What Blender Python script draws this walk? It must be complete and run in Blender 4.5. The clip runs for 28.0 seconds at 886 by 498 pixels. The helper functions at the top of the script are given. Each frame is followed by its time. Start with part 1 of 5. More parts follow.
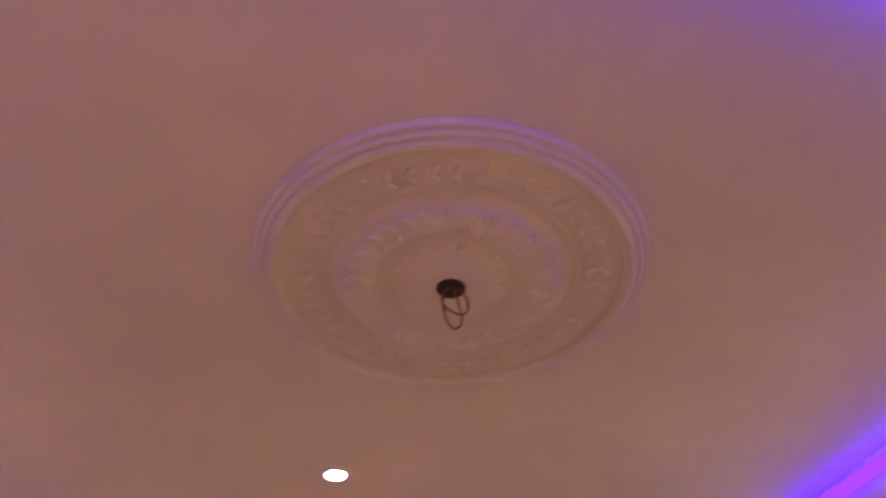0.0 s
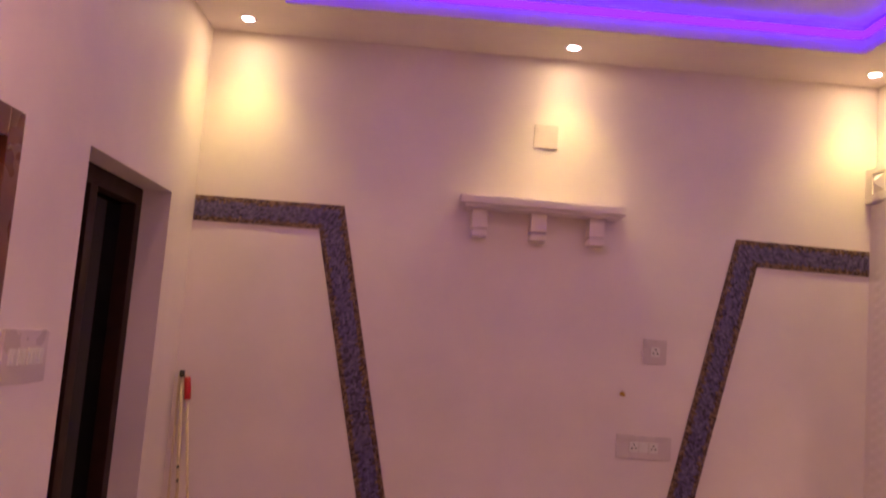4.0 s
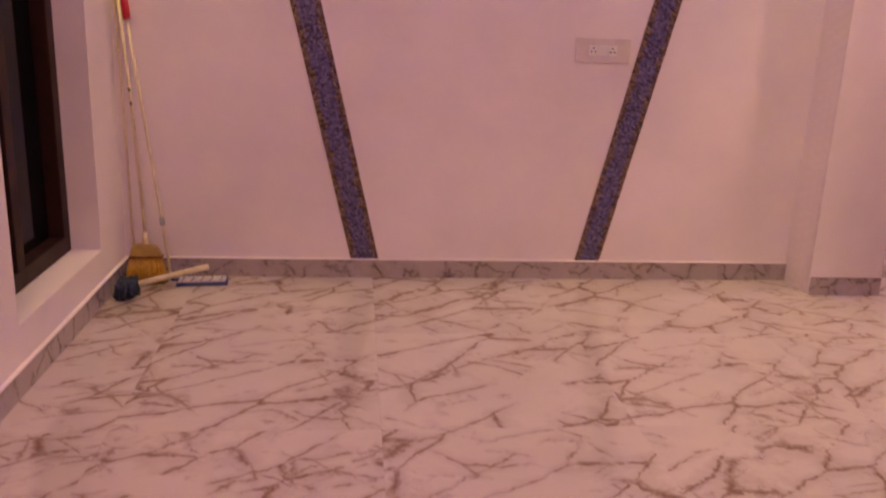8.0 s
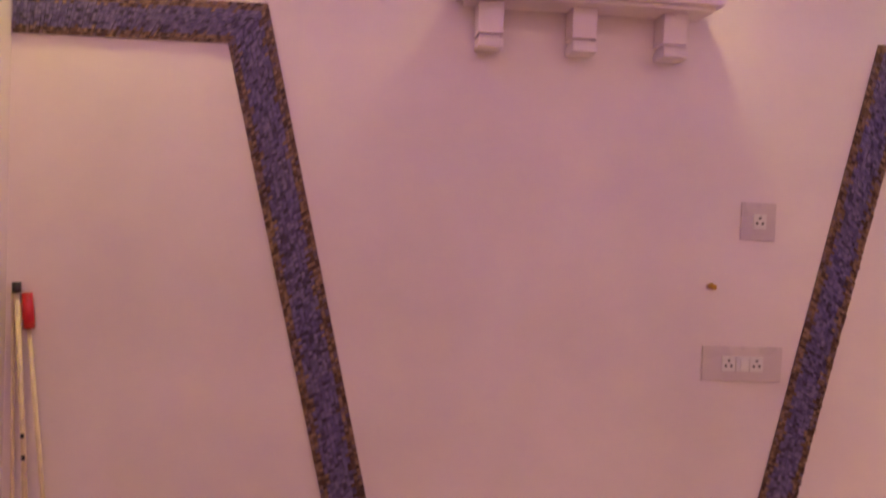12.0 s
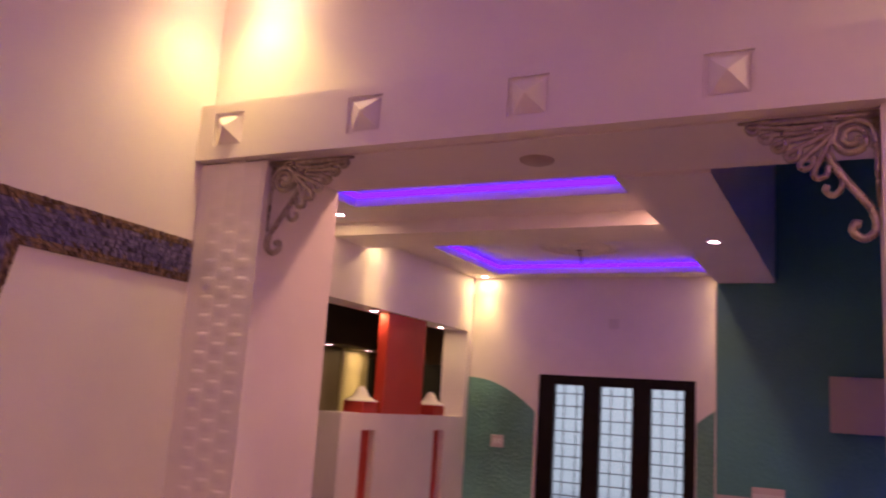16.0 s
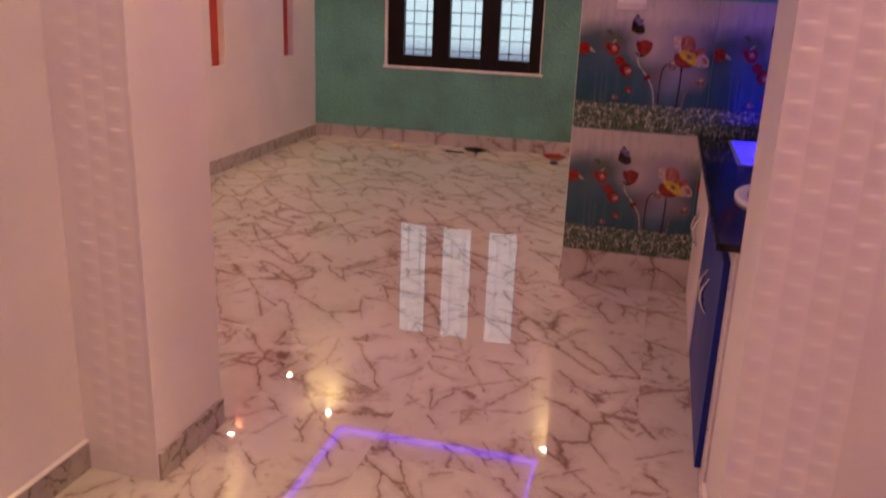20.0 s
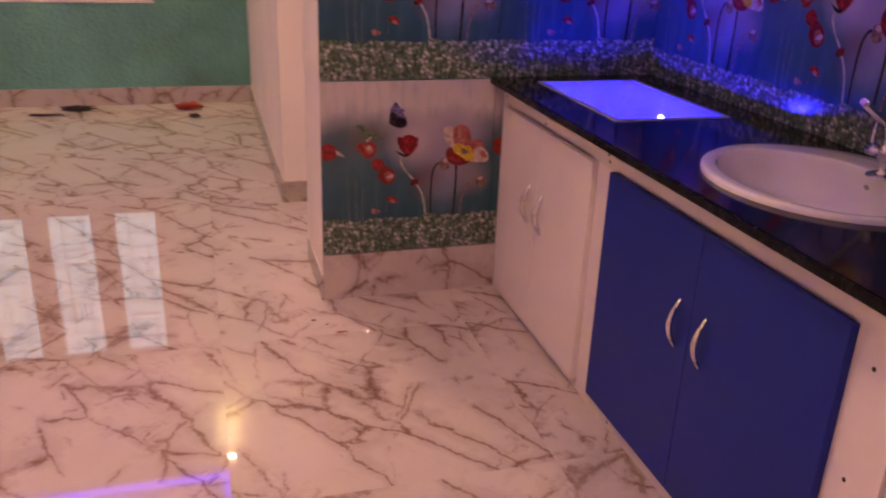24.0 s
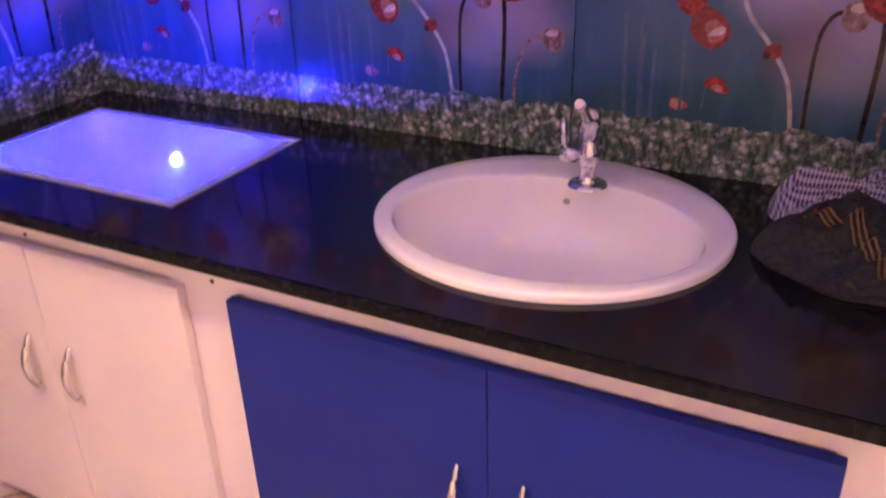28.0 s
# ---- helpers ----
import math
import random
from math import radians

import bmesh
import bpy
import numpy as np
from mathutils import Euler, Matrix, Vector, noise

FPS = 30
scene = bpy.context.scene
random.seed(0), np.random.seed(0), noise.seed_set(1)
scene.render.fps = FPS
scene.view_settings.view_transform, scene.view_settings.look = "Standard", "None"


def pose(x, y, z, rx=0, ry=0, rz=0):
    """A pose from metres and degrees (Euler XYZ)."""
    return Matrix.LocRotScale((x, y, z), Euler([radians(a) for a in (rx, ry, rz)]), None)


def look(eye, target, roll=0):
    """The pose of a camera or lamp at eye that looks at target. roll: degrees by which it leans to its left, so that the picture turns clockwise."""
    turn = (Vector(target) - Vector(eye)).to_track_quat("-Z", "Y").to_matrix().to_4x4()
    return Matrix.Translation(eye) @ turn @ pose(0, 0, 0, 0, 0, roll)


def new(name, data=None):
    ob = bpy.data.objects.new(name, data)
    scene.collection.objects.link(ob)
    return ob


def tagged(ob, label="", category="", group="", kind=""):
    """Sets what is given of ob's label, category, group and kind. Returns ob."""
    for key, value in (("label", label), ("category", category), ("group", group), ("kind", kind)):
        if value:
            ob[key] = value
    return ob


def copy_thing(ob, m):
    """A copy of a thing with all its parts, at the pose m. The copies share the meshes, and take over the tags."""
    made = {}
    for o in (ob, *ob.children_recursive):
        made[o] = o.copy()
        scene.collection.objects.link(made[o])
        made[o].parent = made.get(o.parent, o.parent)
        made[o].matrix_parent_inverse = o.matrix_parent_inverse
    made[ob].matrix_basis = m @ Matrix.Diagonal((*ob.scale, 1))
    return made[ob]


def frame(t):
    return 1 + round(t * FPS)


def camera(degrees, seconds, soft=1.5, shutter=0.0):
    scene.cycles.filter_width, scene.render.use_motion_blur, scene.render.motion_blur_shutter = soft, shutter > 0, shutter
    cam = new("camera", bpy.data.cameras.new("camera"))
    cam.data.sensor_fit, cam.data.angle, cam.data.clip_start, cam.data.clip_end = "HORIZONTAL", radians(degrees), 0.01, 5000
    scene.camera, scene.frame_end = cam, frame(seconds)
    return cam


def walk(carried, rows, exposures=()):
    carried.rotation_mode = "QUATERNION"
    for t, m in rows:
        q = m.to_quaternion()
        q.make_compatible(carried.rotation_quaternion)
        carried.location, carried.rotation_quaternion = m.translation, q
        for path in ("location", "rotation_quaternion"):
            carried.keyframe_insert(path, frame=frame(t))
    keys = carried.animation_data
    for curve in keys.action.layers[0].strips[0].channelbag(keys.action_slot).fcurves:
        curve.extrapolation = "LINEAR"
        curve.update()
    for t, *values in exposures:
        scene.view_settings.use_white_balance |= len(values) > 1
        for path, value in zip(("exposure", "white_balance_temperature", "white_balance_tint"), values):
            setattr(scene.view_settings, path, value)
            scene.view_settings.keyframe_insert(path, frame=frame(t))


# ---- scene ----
cam = camera(56.0, 28.0, soft=2.0, shutter=0.5)
PATH = [
    (0, (1.292, -4.137, 1.951), (1.749, -2.746, 3.313), 0.2),
    (0.6, (1.208, -4.09, 1.857), (1.48, -2.617, 3.181), 4.0),
    (1, (1.147, -4.08, 1.901), (1.326, -2.438, 3.028), 3.6),
    (1.5, (1.15, -4.041, 1.856), (1.238, -2.3, 2.837), 5.7),
    (2, (1.15, -3.995, 1.801), (1.186, -2.166, 2.611), 5.9),
    (2.5, (1.139, -3.954, 1.723), (1.161, -2.062, 2.371), 5.7),
    (3, (1.14, -3.925, 1.667), (1.154, -1.981, 2.139), 5.5),
    (3.5, (1.122, -3.9, 1.598), (1.144, -1.928, 1.929), 5.2),
    (5.5, (0.992, -3.917, 1.409), (1.145, -1.93, 1.232), 2.5),
    (6, (1.056, -3.907, 1.379), (1.236, -1.943, 1.049), 2.5),
    (6.5, (1.074, -3.897, 1.313), (1.29, -1.969, 0.827), 2.6),
    (7, (1.063, -3.917, 1.207), (1.308, -2.013, 0.645), 2.9),
    (7.5, (1.047, -3.901, 1.167), (1.298, -2.004, 0.583), 2.9),
    (8, (1.052, -3.844, 1.202), (1.264, -1.927, 0.673), 2.3),
    (8.5, (1.041, -3.724, 1.277), (1.22, -1.789, 0.803), 2.0),
    (9, (0.958, -3.525, 1.413), (1.157, -1.598, 0.916), 2.3),
    (9.5, (0.935, -3.295, 1.423), (1.15, -1.363, 0.954), 2.0),
    (10, (0.944, -3.07, 1.387), (1.164, -1.125, 0.975), 2.0),
    (10.5, (0.993, -2.852, 1.414), (1.174, -0.899, 1.02), 2.1),
    (11, (0.932, -2.666, 1.469), (1.15, -0.712, 1.101), 2.6),
    (11.5, (0.945, -2.538, 1.48), (1.159, -0.563, 1.25), 2.5),
    (13.5, (1.187, -2.325, 1.597), (1.579, -0.381, 1.852), 2.6),
    (14, (1.287, -2.236, 1.595), (1.969, -0.378, 1.883), 2.4),
    (14.5, (1.257, -2.088, 1.614), (2.401, -0.466, 1.853), 2.7),
    (15, (1.368, -1.932, 1.656), (2.808, -0.569, 1.922), 3.6),
    (15.5, (1.451, -1.814, 1.677), (3.073, -0.691, 2.009), 3.7),
    (16, (1.448, -1.702, 1.689), (3.202, -0.811, 2.05), 3.8),
    (16.5, (1.398, -1.591, 1.672), (3.265, -0.945, 1.986), 3.0),
    (17, (1.359, -1.546, 1.647), (3.278, -1.022, 1.853), 2.7),
    (17.5, (1.353, -1.54, 1.61), (3.291, -1.05, 1.684), 2.6),
    (18, (1.345, -1.542, 1.576), (3.285, -1.06, 1.515), 2.3),
    (18.5, (1.359, -1.548, 1.521), (3.29, -1.066, 1.317), 2.2),
    (19, (1.355, -1.545, 1.478), (3.266, -1.058, 1.145), 1.9),
    (19.5, (1.353, -1.531, 1.427), (3.235, -1.046, 0.957), 2.2),
    (20, (1.4, -1.51, 1.382), (3.25, -1.043, 0.783), 2.2),
    (20.5, (1.505, -1.47, 1.342), (3.318, -1.037, 0.619), 1.9),
    (21, (1.691, -1.384, 1.318), (3.497, -1.012, 0.542), 2.0),
    (21.5, (1.906, -1.242, 1.34), (3.749, -0.991, 0.605), 2.2),
    (23.5, (2.597, -0.855, 1.304), (4.449, -1.167, 0.617), 2.3),
    (24, (2.735, -0.749, 1.281), (4.513, -1.28, 0.534), 2.1),
    (24.5, (2.862, -0.73, 1.278), (4.564, -1.416, 0.482), 1.7),
    (25, (3.046, -0.75, 1.281), (4.667, -1.556, 0.432), 0.9),
    (25.5, (3.186, -0.747, 1.266), (4.706, -1.706, 0.39), -0.8),
    (26, (3.336, -0.693, 1.279), (4.653, -1.901, 0.381), -1.9),
    (26.5, (3.433, -0.722, 1.291), (4.61, -2.046, 0.364), -2.6),
    (27, (3.532, -0.868, 1.292), (4.63, -2.237, 0.332), -2.6),
    (27.5, (3.624, -0.959, 1.288), (4.636, -2.39, 0.325), -2.3),
    (28, (3.747, -0.919, 1.317), (4.594, -2.491, 0.416), -2.0),
]
walk(cam, [(t, look(eye, target, roll)) for t, eye, target, roll in PATH],
     exposures=[(0, 0.68, 6500, 48), (1, 0.88, 6500, 45), (2, 0.88, 6500, 60), (3, 0.55, 6500, 72), (6, 0.76, 6320, 73), (8, 1.2, 6240, 69), (11, 1.27, 6160, 64), (14, 0.38, 6420, 78), (15, 0.34, 6500, 82), (16, 0.44, 6500, 88), (17, 0.44, 6500, 88), (18, 0.63, 6500, 82), (19, 1.0, 6420, 67), (20, 1.12, 6500, 68), (21, 1.08, 6500, 70), (24, 1.54, 6420, 63), (25, 1.52, 6420, 64), (26, 1.98, 6450, 63), (27, 2.3, 6350, 59), (28, 2.75, 6100, 50)])

# ---- plan, in metres ----
W = 3.22          # opening wall, living side
T = 0.36          # its thickness
H = 2.905         # ceiling border
HT = 3.03         # ceiling inside the trays
YB = -5.3         # wall behind the start
YJ = -0.235       # left jamb of the opening
YR = -1.75        # right jamb
ZB = 2.32         # underside of the opening
XD = W + T        # dining begins
XW = 8.74         # window wall
YP = 1.635        # partition with niches
YS = -1.09        # wall between dining and kitchen
YE = -1.117       # end of the flower wall
XK = 5.41         # flower wall of the kitchen
YK = -2.30        # wall behind the counter
HC = 0.775        # counter top

# ---- world and exposure ----
world = bpy.data.worlds.new("world")
scene.world = world
world.use_nodes = True
sky = world.node_tree.nodes.new("ShaderNodeTexSky")
sky.sky_type = "NISHITA"
sky.sun_disc = False
sky.sun_elevation = radians(4)
sky.sun_rotation = radians(200)
world.node_tree.links.new(sky.outputs[0], world.node_tree.nodes["Background"].inputs[0])
world.node_tree.nodes["Background"].inputs[1].default_value = 0.08

WARM = (0.95, 1.0, 0.22)        # yellow lamps along the walls
SOFT = (1.0, 0.70, 0.31)        # redder lamps in the middle
DINE = (1.0, 0.76, 0.32)        # lamps of the dining ceiling


def lamp(name, x, y, z, watts, size=0.05, color=WARM, spread=180):
    """A round flat lamp that shines straight down."""
    d = bpy.data.lights.new(name, "AREA")
    d.shape, d.size, d.energy, d.color = "DISK", size, watts, color
    d.spread = radians(spread)
    ob = new(name, d)
    ob.matrix_world = pose(x, y, z)
    return ob


def spot(name, x, y, z, watts, color=WARM, wide=94):
    """The narrow middle of a downlight's beam."""
    d = bpy.data.lights.new(name, "SPOT")
    d.energy, d.color, d.spot_size, d.spot_blend, d.shadow_soft_size = watts, color, radians(wide), 1.0, 0.05
    ob = new(name, d)
    ob.matrix_world = pose(x, y, z)
    return ob


# ---- materials ----
def material(name):
    m = bpy.data.materials.new(name)
    m.use_nodes = True
    nt = m.node_tree
    return m, nt, nt.nodes["Principled BSDF"]


def node(nt, kind, **given):
    n = nt.nodes.new(kind)
    for key, value in given.items():
        n.inputs[key.replace("_", " ")].default_value = value
    return n


def coords(nt, kind="Object", scale=(1, 1, 1), random_shift=False):
    tc = nt.nodes.new("ShaderNodeTexCoord")
    mp = nt.nodes.new("ShaderNodeMapping")
    mp.inputs["Scale"].default_value = scale
    nt.links.new(tc.outputs[kind], mp.inputs["Vector"])
    if random_shift:
        info = nt.nodes.new("ShaderNodeObjectInfo")
        mul = nt.nodes.new("ShaderNodeVectorMath")
        mul.operation = "SCALE"
        mul.inputs[0].default_value = (17.0, 31.0, 7.0)
        nt.links.new(info.outputs["Random"], mul.inputs["Scale"])
        nt.links.new(mul.outputs[0], mp.inputs["Location"])
    return mp.outputs[0]


def ramp(nt, value, stops):
    r = nt.nodes.new("ShaderNodeValToRGB")
    e = r.color_ramp.elements
    while len(e) < len(stops):
        e.new(0.5)
    for el, (at, col) in zip(e, stops):
        el.position, el.color = at, (*col, 1) if len(col) == 3 else col
    nt.links.new(value, r.inputs["Fac"])
    return r.outputs["Color"]


def mix(nt, fac, a, b, mode="MIX"):
    n = nt.nodes.new("ShaderNodeMix")
    n.data_type, n.blend_type = "RGBA", mode
    for sock, v in ((n.inputs["Factor"], fac), (n.inputs["A"], a), (n.inputs["B"], b)):
        if hasattr(v, "is_linked"):
            nt.links.new(v, sock)
        elif isinstance(v, (int, float)):
            sock.default_value = v
        else:
            sock.default_value = (*v, 1) if len(v) == 3 else v
    return n.outputs["Result"]


def relief(nt, bsdf, height, strength=0.2, distance=0.01):
    b = nt.nodes.new("ShaderNodeBump")
    b.inputs["Strength"].default_value, b.inputs["Distance"].default_value = strength, distance
    nt.links.new(height, b.inputs["Height"])
    nt.links.new(b.outputs[0], bsdf.inputs["Normal"])


def noise_of(nt, vec, scale, detail=4.0, rough=0.55, distortion=0.0):
    n = node(nt, "ShaderNodeTexNoise", Scale=scale, Detail=detail, Roughness=rough, Distortion=distortion)
    nt.links.new(vec, n.inputs["Vector"])
    return n.outputs["Fac"]


def paint(name, color, rough=0.5, grain=0.15, vary=0.06, grain_scale=220.0, distance=0.002):
    m, nt, b = material(name)
    v = coords(nt)
    stain = noise_of(nt, v, 1.3, 5)
    dark = tuple(c * (1 - vary * 2) for c in color)
    light = tuple(min(1, c * (1 + vary)) for c in color)
    nt.links.new(ramp(nt, stain, [(0.3, dark), (0.7, light)]), b.inputs["Base Color"])
    fine = noise_of(nt, v, grain_scale, 3)
    relief(nt, b, fine, grain, distance)
    b.inputs["Roughness"].default_value = rough
    return m


def plain(name, color, rough=0.4, metal=0.0, vary=0.1, scale=30.0, coat=0.0):
    m, nt, b = material(name)
    v = coords(nt)
    n = noise_of(nt, v, scale, 4)
    nt.links.new(ramp(nt, n, [(0.25, tuple(c * (1 - vary) for c in color)), (0.75, tuple(min(1, c * (1 + vary)) for c in color))]), b.inputs["Base Color"])
    nt.links.new(ramp(nt, noise_of(nt, v, scale * 0.3, 3), [(0.3, (rough * 0.85,) * 3), (0.7, (min(1, rough * 1.2),) * 3)]), b.inputs["Roughness"])
    b.inputs["Metallic"].default_value = metal
    b.inputs["Coat Weight"].default_value = coat
    return m


def glow(name, color, strength):
    m, nt, b = material(name)
    nt.nodes.remove(b)
    e = node(nt, "ShaderNodeEmission", Strength=strength)
    e.inputs["Color"].default_value = (*color, 1)
    nt.links.new(e.outputs[0], nt.nodes["Material Output"].inputs["Surface"])
    return m


def marble(name, base, vein, rough, shift=True, scale=1.0):
    """White stone with broken brown veins that run aslant, branch and gather in frayed knots."""
    m, nt, b = material(name)
    v = coords(nt, random_shift=shift)

    def math_of(op, a, c, clamp=False):
        n = nt.nodes.new("ShaderNodeMath")
        n.operation, n.use_clamp = op, clamp
        for sock, val in ((n.inputs[0], a), (n.inputs[1], c)):
            if isinstance(val, (int, float)):
                sock.default_value = val
            else:
                nt.links.new(val, sock)
        return n.outputs[0]

    def turned(turn, seed):
        rot = nt.nodes.new("ShaderNodeMapping")
        rot.inputs["Rotation"].default_value = (0, 0, radians(turn))
        rot.inputs["Location"].default_value = (seed, seed * 1.7, seed * 0.3)
        nt.links.new(v, rot.inputs["Vector"])
        return rot.outputs[0]

    def cracks(vec, freq, stretch, warp_scale, warp_by):
        """Distance to a net of warped, drawn-out cracks."""
        warp = node(nt, "ShaderNodeTexNoise", Scale=warp_scale * scale, Detail=10.0, Roughness=0.72)
        nt.links.new(vec, warp.inputs["Vector"])
        add = nt.nodes.new("ShaderNodeVectorMath")
        add.operation = "MULTIPLY_ADD"
        add.inputs[1].default_value = (warp_by,) * 3
        nt.links.new(warp.outputs["Color"], add.inputs[0])
        nt.links.new(vec, add.inputs[2])
        squash = nt.nodes.new("ShaderNodeMapping")
        squash.inputs["Scale"].default_value = (1.0 / stretch, 1.0, 0.6)
        nt.links.new(add.outputs[0], squash.inputs["Vector"])
        vor = nt.nodes.new("ShaderNodeTexVoronoi")
        vor.feature = "DISTANCE_TO_EDGE"
        vor.inputs["Scale"].default_value = freq * scale
        nt.links.new(squash.outputs[0], vor.inputs["Vector"])
        return vor.outputs["Distance"]

    def thin(dist, width):
        return math_of("SUBTRACT", 1.0, math_of("DIVIDE", dist, width), True)

    def veins(freq, turn, stretch, warp_scale, warp_by, wide, low, high, seed):
        rot = turned(turn, seed)
        dist = cracks(rot, freq, stretch, warp_scale, warp_by)
        knot = math_of("POWER", noise_of(nt, rot, 6.0 * scale, 3, 0.6), 3.2)
        width = math_of("MULTIPLY", math_of("ADD", math_of("MULTIPLY", knot, 4.8), 0.2), wide)
        line = thin(dist, width)
        # hair cracks that fray off along the thicker stretches
        hair = thin(cracks(rot, freq * 4.6, stretch * 1.7, warp_scale * 2.2, warp_by * 0.75), 0.06)
        beside = math_of("MULTIPLY", thin(dist, wide * 6.5), math_of("MULTIPLY", math_of("SUBTRACT", knot, 0.12), 5.5, True))
        fray = math_of("MULTIPLY", math_of("MULTIPLY", hair, beside), 1.5, True)
        halo = math_of("MULTIPLY", thin(dist, math_of("MULTIPLY", width, 3.6)), 0.27)
        patch = ramp(nt, noise_of(nt, rot, 3.2 * scale, 5, 0.6), [(low, (0, 0, 0)), (high, (1, 1, 1))])
        broken = ramp(nt, noise_of(nt, rot, 22.0 * scale, 5, 0.7), [(0.34, (0.45, 0.45, 0.45)), (0.52, (1, 1, 1))])
        line = mix(nt, 1.0, mix(nt, 1.0, mix(nt, 1.0, line, broken, "MULTIPLY"), fray, "LIGHTEN"), halo, "LIGHTEN")
        return mix(nt, 1.0, line, patch, "MULTIPLY")

    big = veins(5.6, -38, 3.3, 5.5, 0.10, 0.056, 0.42, 0.48, 0.0)
    fine = veins(8.0, -10, 3.2, 7.0, 0.07, 0.046, 0.54, 0.60, 4.1)
    cross = veins(5.6, 40, 3.0, 5.5, 0.10, 0.058, 0.51, 0.57, 9.3)
    fac = mix(nt, 1.0, mix(nt, 1.0, big, mix(nt, 0.75, (0, 0, 0), fine), "LIGHTEN"), mix(nt, 0.8, (0, 0, 0), cross), "LIGHTEN")
    cloud = ramp(nt, noise_of(nt, v, 2.2 * scale, 6, 0.6), [(0.3, tuple(c * 0.88 for c in base)), (0.7, base)])
    nt.links.new(mix(nt, mix(nt, 0.97, (0, 0, 0), fac), cloud, vein), b.inputs["Base Color"])
    b.inputs["Roughness"].default_value = rough
    b.inputs["IOR"].default_value = 1.72
    relief(nt, b, noise_of(nt, v, 1.3, 1), 0.02, 0.01)
    return m


M_WALL = paint("white_wall_paint", (0.80, 0.70, 0.70), 0.55)
M_CEIL = paint("ceiling_paint", (0.80, 0.71, 0.70), 0.6, 0.1)
M_TEAL = paint("teal_paint", (0.045, 0.25, 0.265), 0.5, 0.6, 0.12, 60.0, 0.006)
M_RED = paint("red_paint", (0.52, 0.045, 0.02), 0.45)
M_TEAL_ROUGH = paint("rough_teal_paint", (0.108, 0.345, 0.300), 0.42, 1.0, 0.24, 34.0, 0.014)
M_FLOOR = marble("floor_marble", (0.53, 0.44, 0.425), (0.165, 0.078, 0.056), 0.022)
M_SKIRT = marble("skirting_marble", (0.44, 0.36, 0.34), (0.11, 0.07, 0.06), 0.12, True, 1.6)
M_WOOD = plain("dark_wood", (0.009, 0.004, 0.0035), 0.45, 0, 0.35, 14.0)
M_WOOD.node_tree.nodes["Principled BSDF"].inputs["Specular IOR Level"].default_value = 0.2
M_GRANITE = plain("black_granite", (0.007, 0.007, 0.008), 0.085, 0, 0.6, 260.0)
M_GRANITE.node_tree.nodes["Principled BSDF"].inputs["Specular IOR Level"].default_value = 0.32
M_GRANITE_EDGE = plain("black_granite_edge", (0.005, 0.005, 0.006), 0.25, 0, 0.5, 260.0)
M_GRANITE_EDGE.node_tree.nodes["Principled BSDF"].inputs["Specular IOR Level"].default_value = 0.12
M_LAMINATE = plain("white_laminate", (0.74, 0.64, 0.65), 0.38, 0, 0.04, 6.0)
M_BLUE = plain("blue_laminate", (0.006, 0.020, 0.235), 0.42, 0, 0.06, 5.0)
M_BLUE.node_tree.nodes["Principled BSDF"].inputs["Specular IOR Level"].default_value = 0.25
M_CERAMIC = plain("glazed_ceramic", (0.84, 0.775, 0.79), 0.08, 0, 0.02, 4.0, 0.5)
M_CHROME = plain("chrome", (0.75, 0.74, 0.74), 0.12, 1.0, 0.05, 40.0)
M_PLASTIC = plain("white_plastic", (0.72, 0.69, 0.67), 0.3, 0, 0.04, 12.0)
M_PLATE = plain("greyish_plate_plastic", (0.62, 0.53, 0.53), 0.28, 0, 0.04, 12.0)
M_BLACK = plain("black_gap", (0.012, 0.010, 0.010), 0.5, 0, 0.3, 20.0)
M_LED = glow("violet_led", (0.11, 0.024, 1.0), 2.4)
M_LED_DINING = glow("violet_led_dining", (0.12, 0.026, 1.0), 1.9)
M_LAMP = glow("lamp_disc", (1.0, 0.86, 0.62), 30.0)


def glass(name, color, rough=0.02):
    m, nt, b = material(name)
    b.inputs["Base Color"].default_value = (*color, 1)
    b.inputs["Roughness"].default_value = rough
    b.inputs["Transmission Weight"].default_value = 1.0
    b.inputs["IOR"].default_value = 1.45
    return m


M_GLASS_DARK = plain("dark_glass", (0.006, 0.006, 0.007), 0.05, 0, 0.2, 3.0)
M_GLASS_DARK.node_tree.nodes["Principled BSDF"].inputs["Specular IOR Level"].default_value = 0.12
M_GLASS = glass("frosted_glass", (0.85, 0.95, 0.97), 0.16)


# ---- mesh helpers ----
def box(bm, x0, x1, y0, y1, z0, z1, bevel=0.0):
    m = Matrix.Translation(((x0 + x1) / 2, (y0 + y1) / 2, (z0 + z1) / 2)) @ Matrix.Diagonal((abs(x1 - x0), abs(y1 - y0), abs(z1 - z0), 1))
    r = bmesh.ops.create_cube(bm, size=1, matrix=m)
    if bevel:
        edges = list({e for v in r["verts"] for e in v.link_edges})
        bmesh.ops.bevel(bm, geom=edges, offset=bevel, segments=2, affect="EDGES", profile=0.7)
    return bm


def boxed(*given, bevel=0.0):
    bm = bmesh.new()
    for g in given:
        box(bm, *g, bevel=bevel)
    return bm


def cylinder(bm, x, y, z0, z1, r0, r1=None, seg=24):
    m = Matrix.Translation((x, y, (z0 + z1) / 2))
    bmesh.ops.create_cone(bm, cap_ends=True, segments=seg, radius1=r0, radius2=r0 if r1 is None else r1, depth=z1 - z0, matrix=m)
    return bm


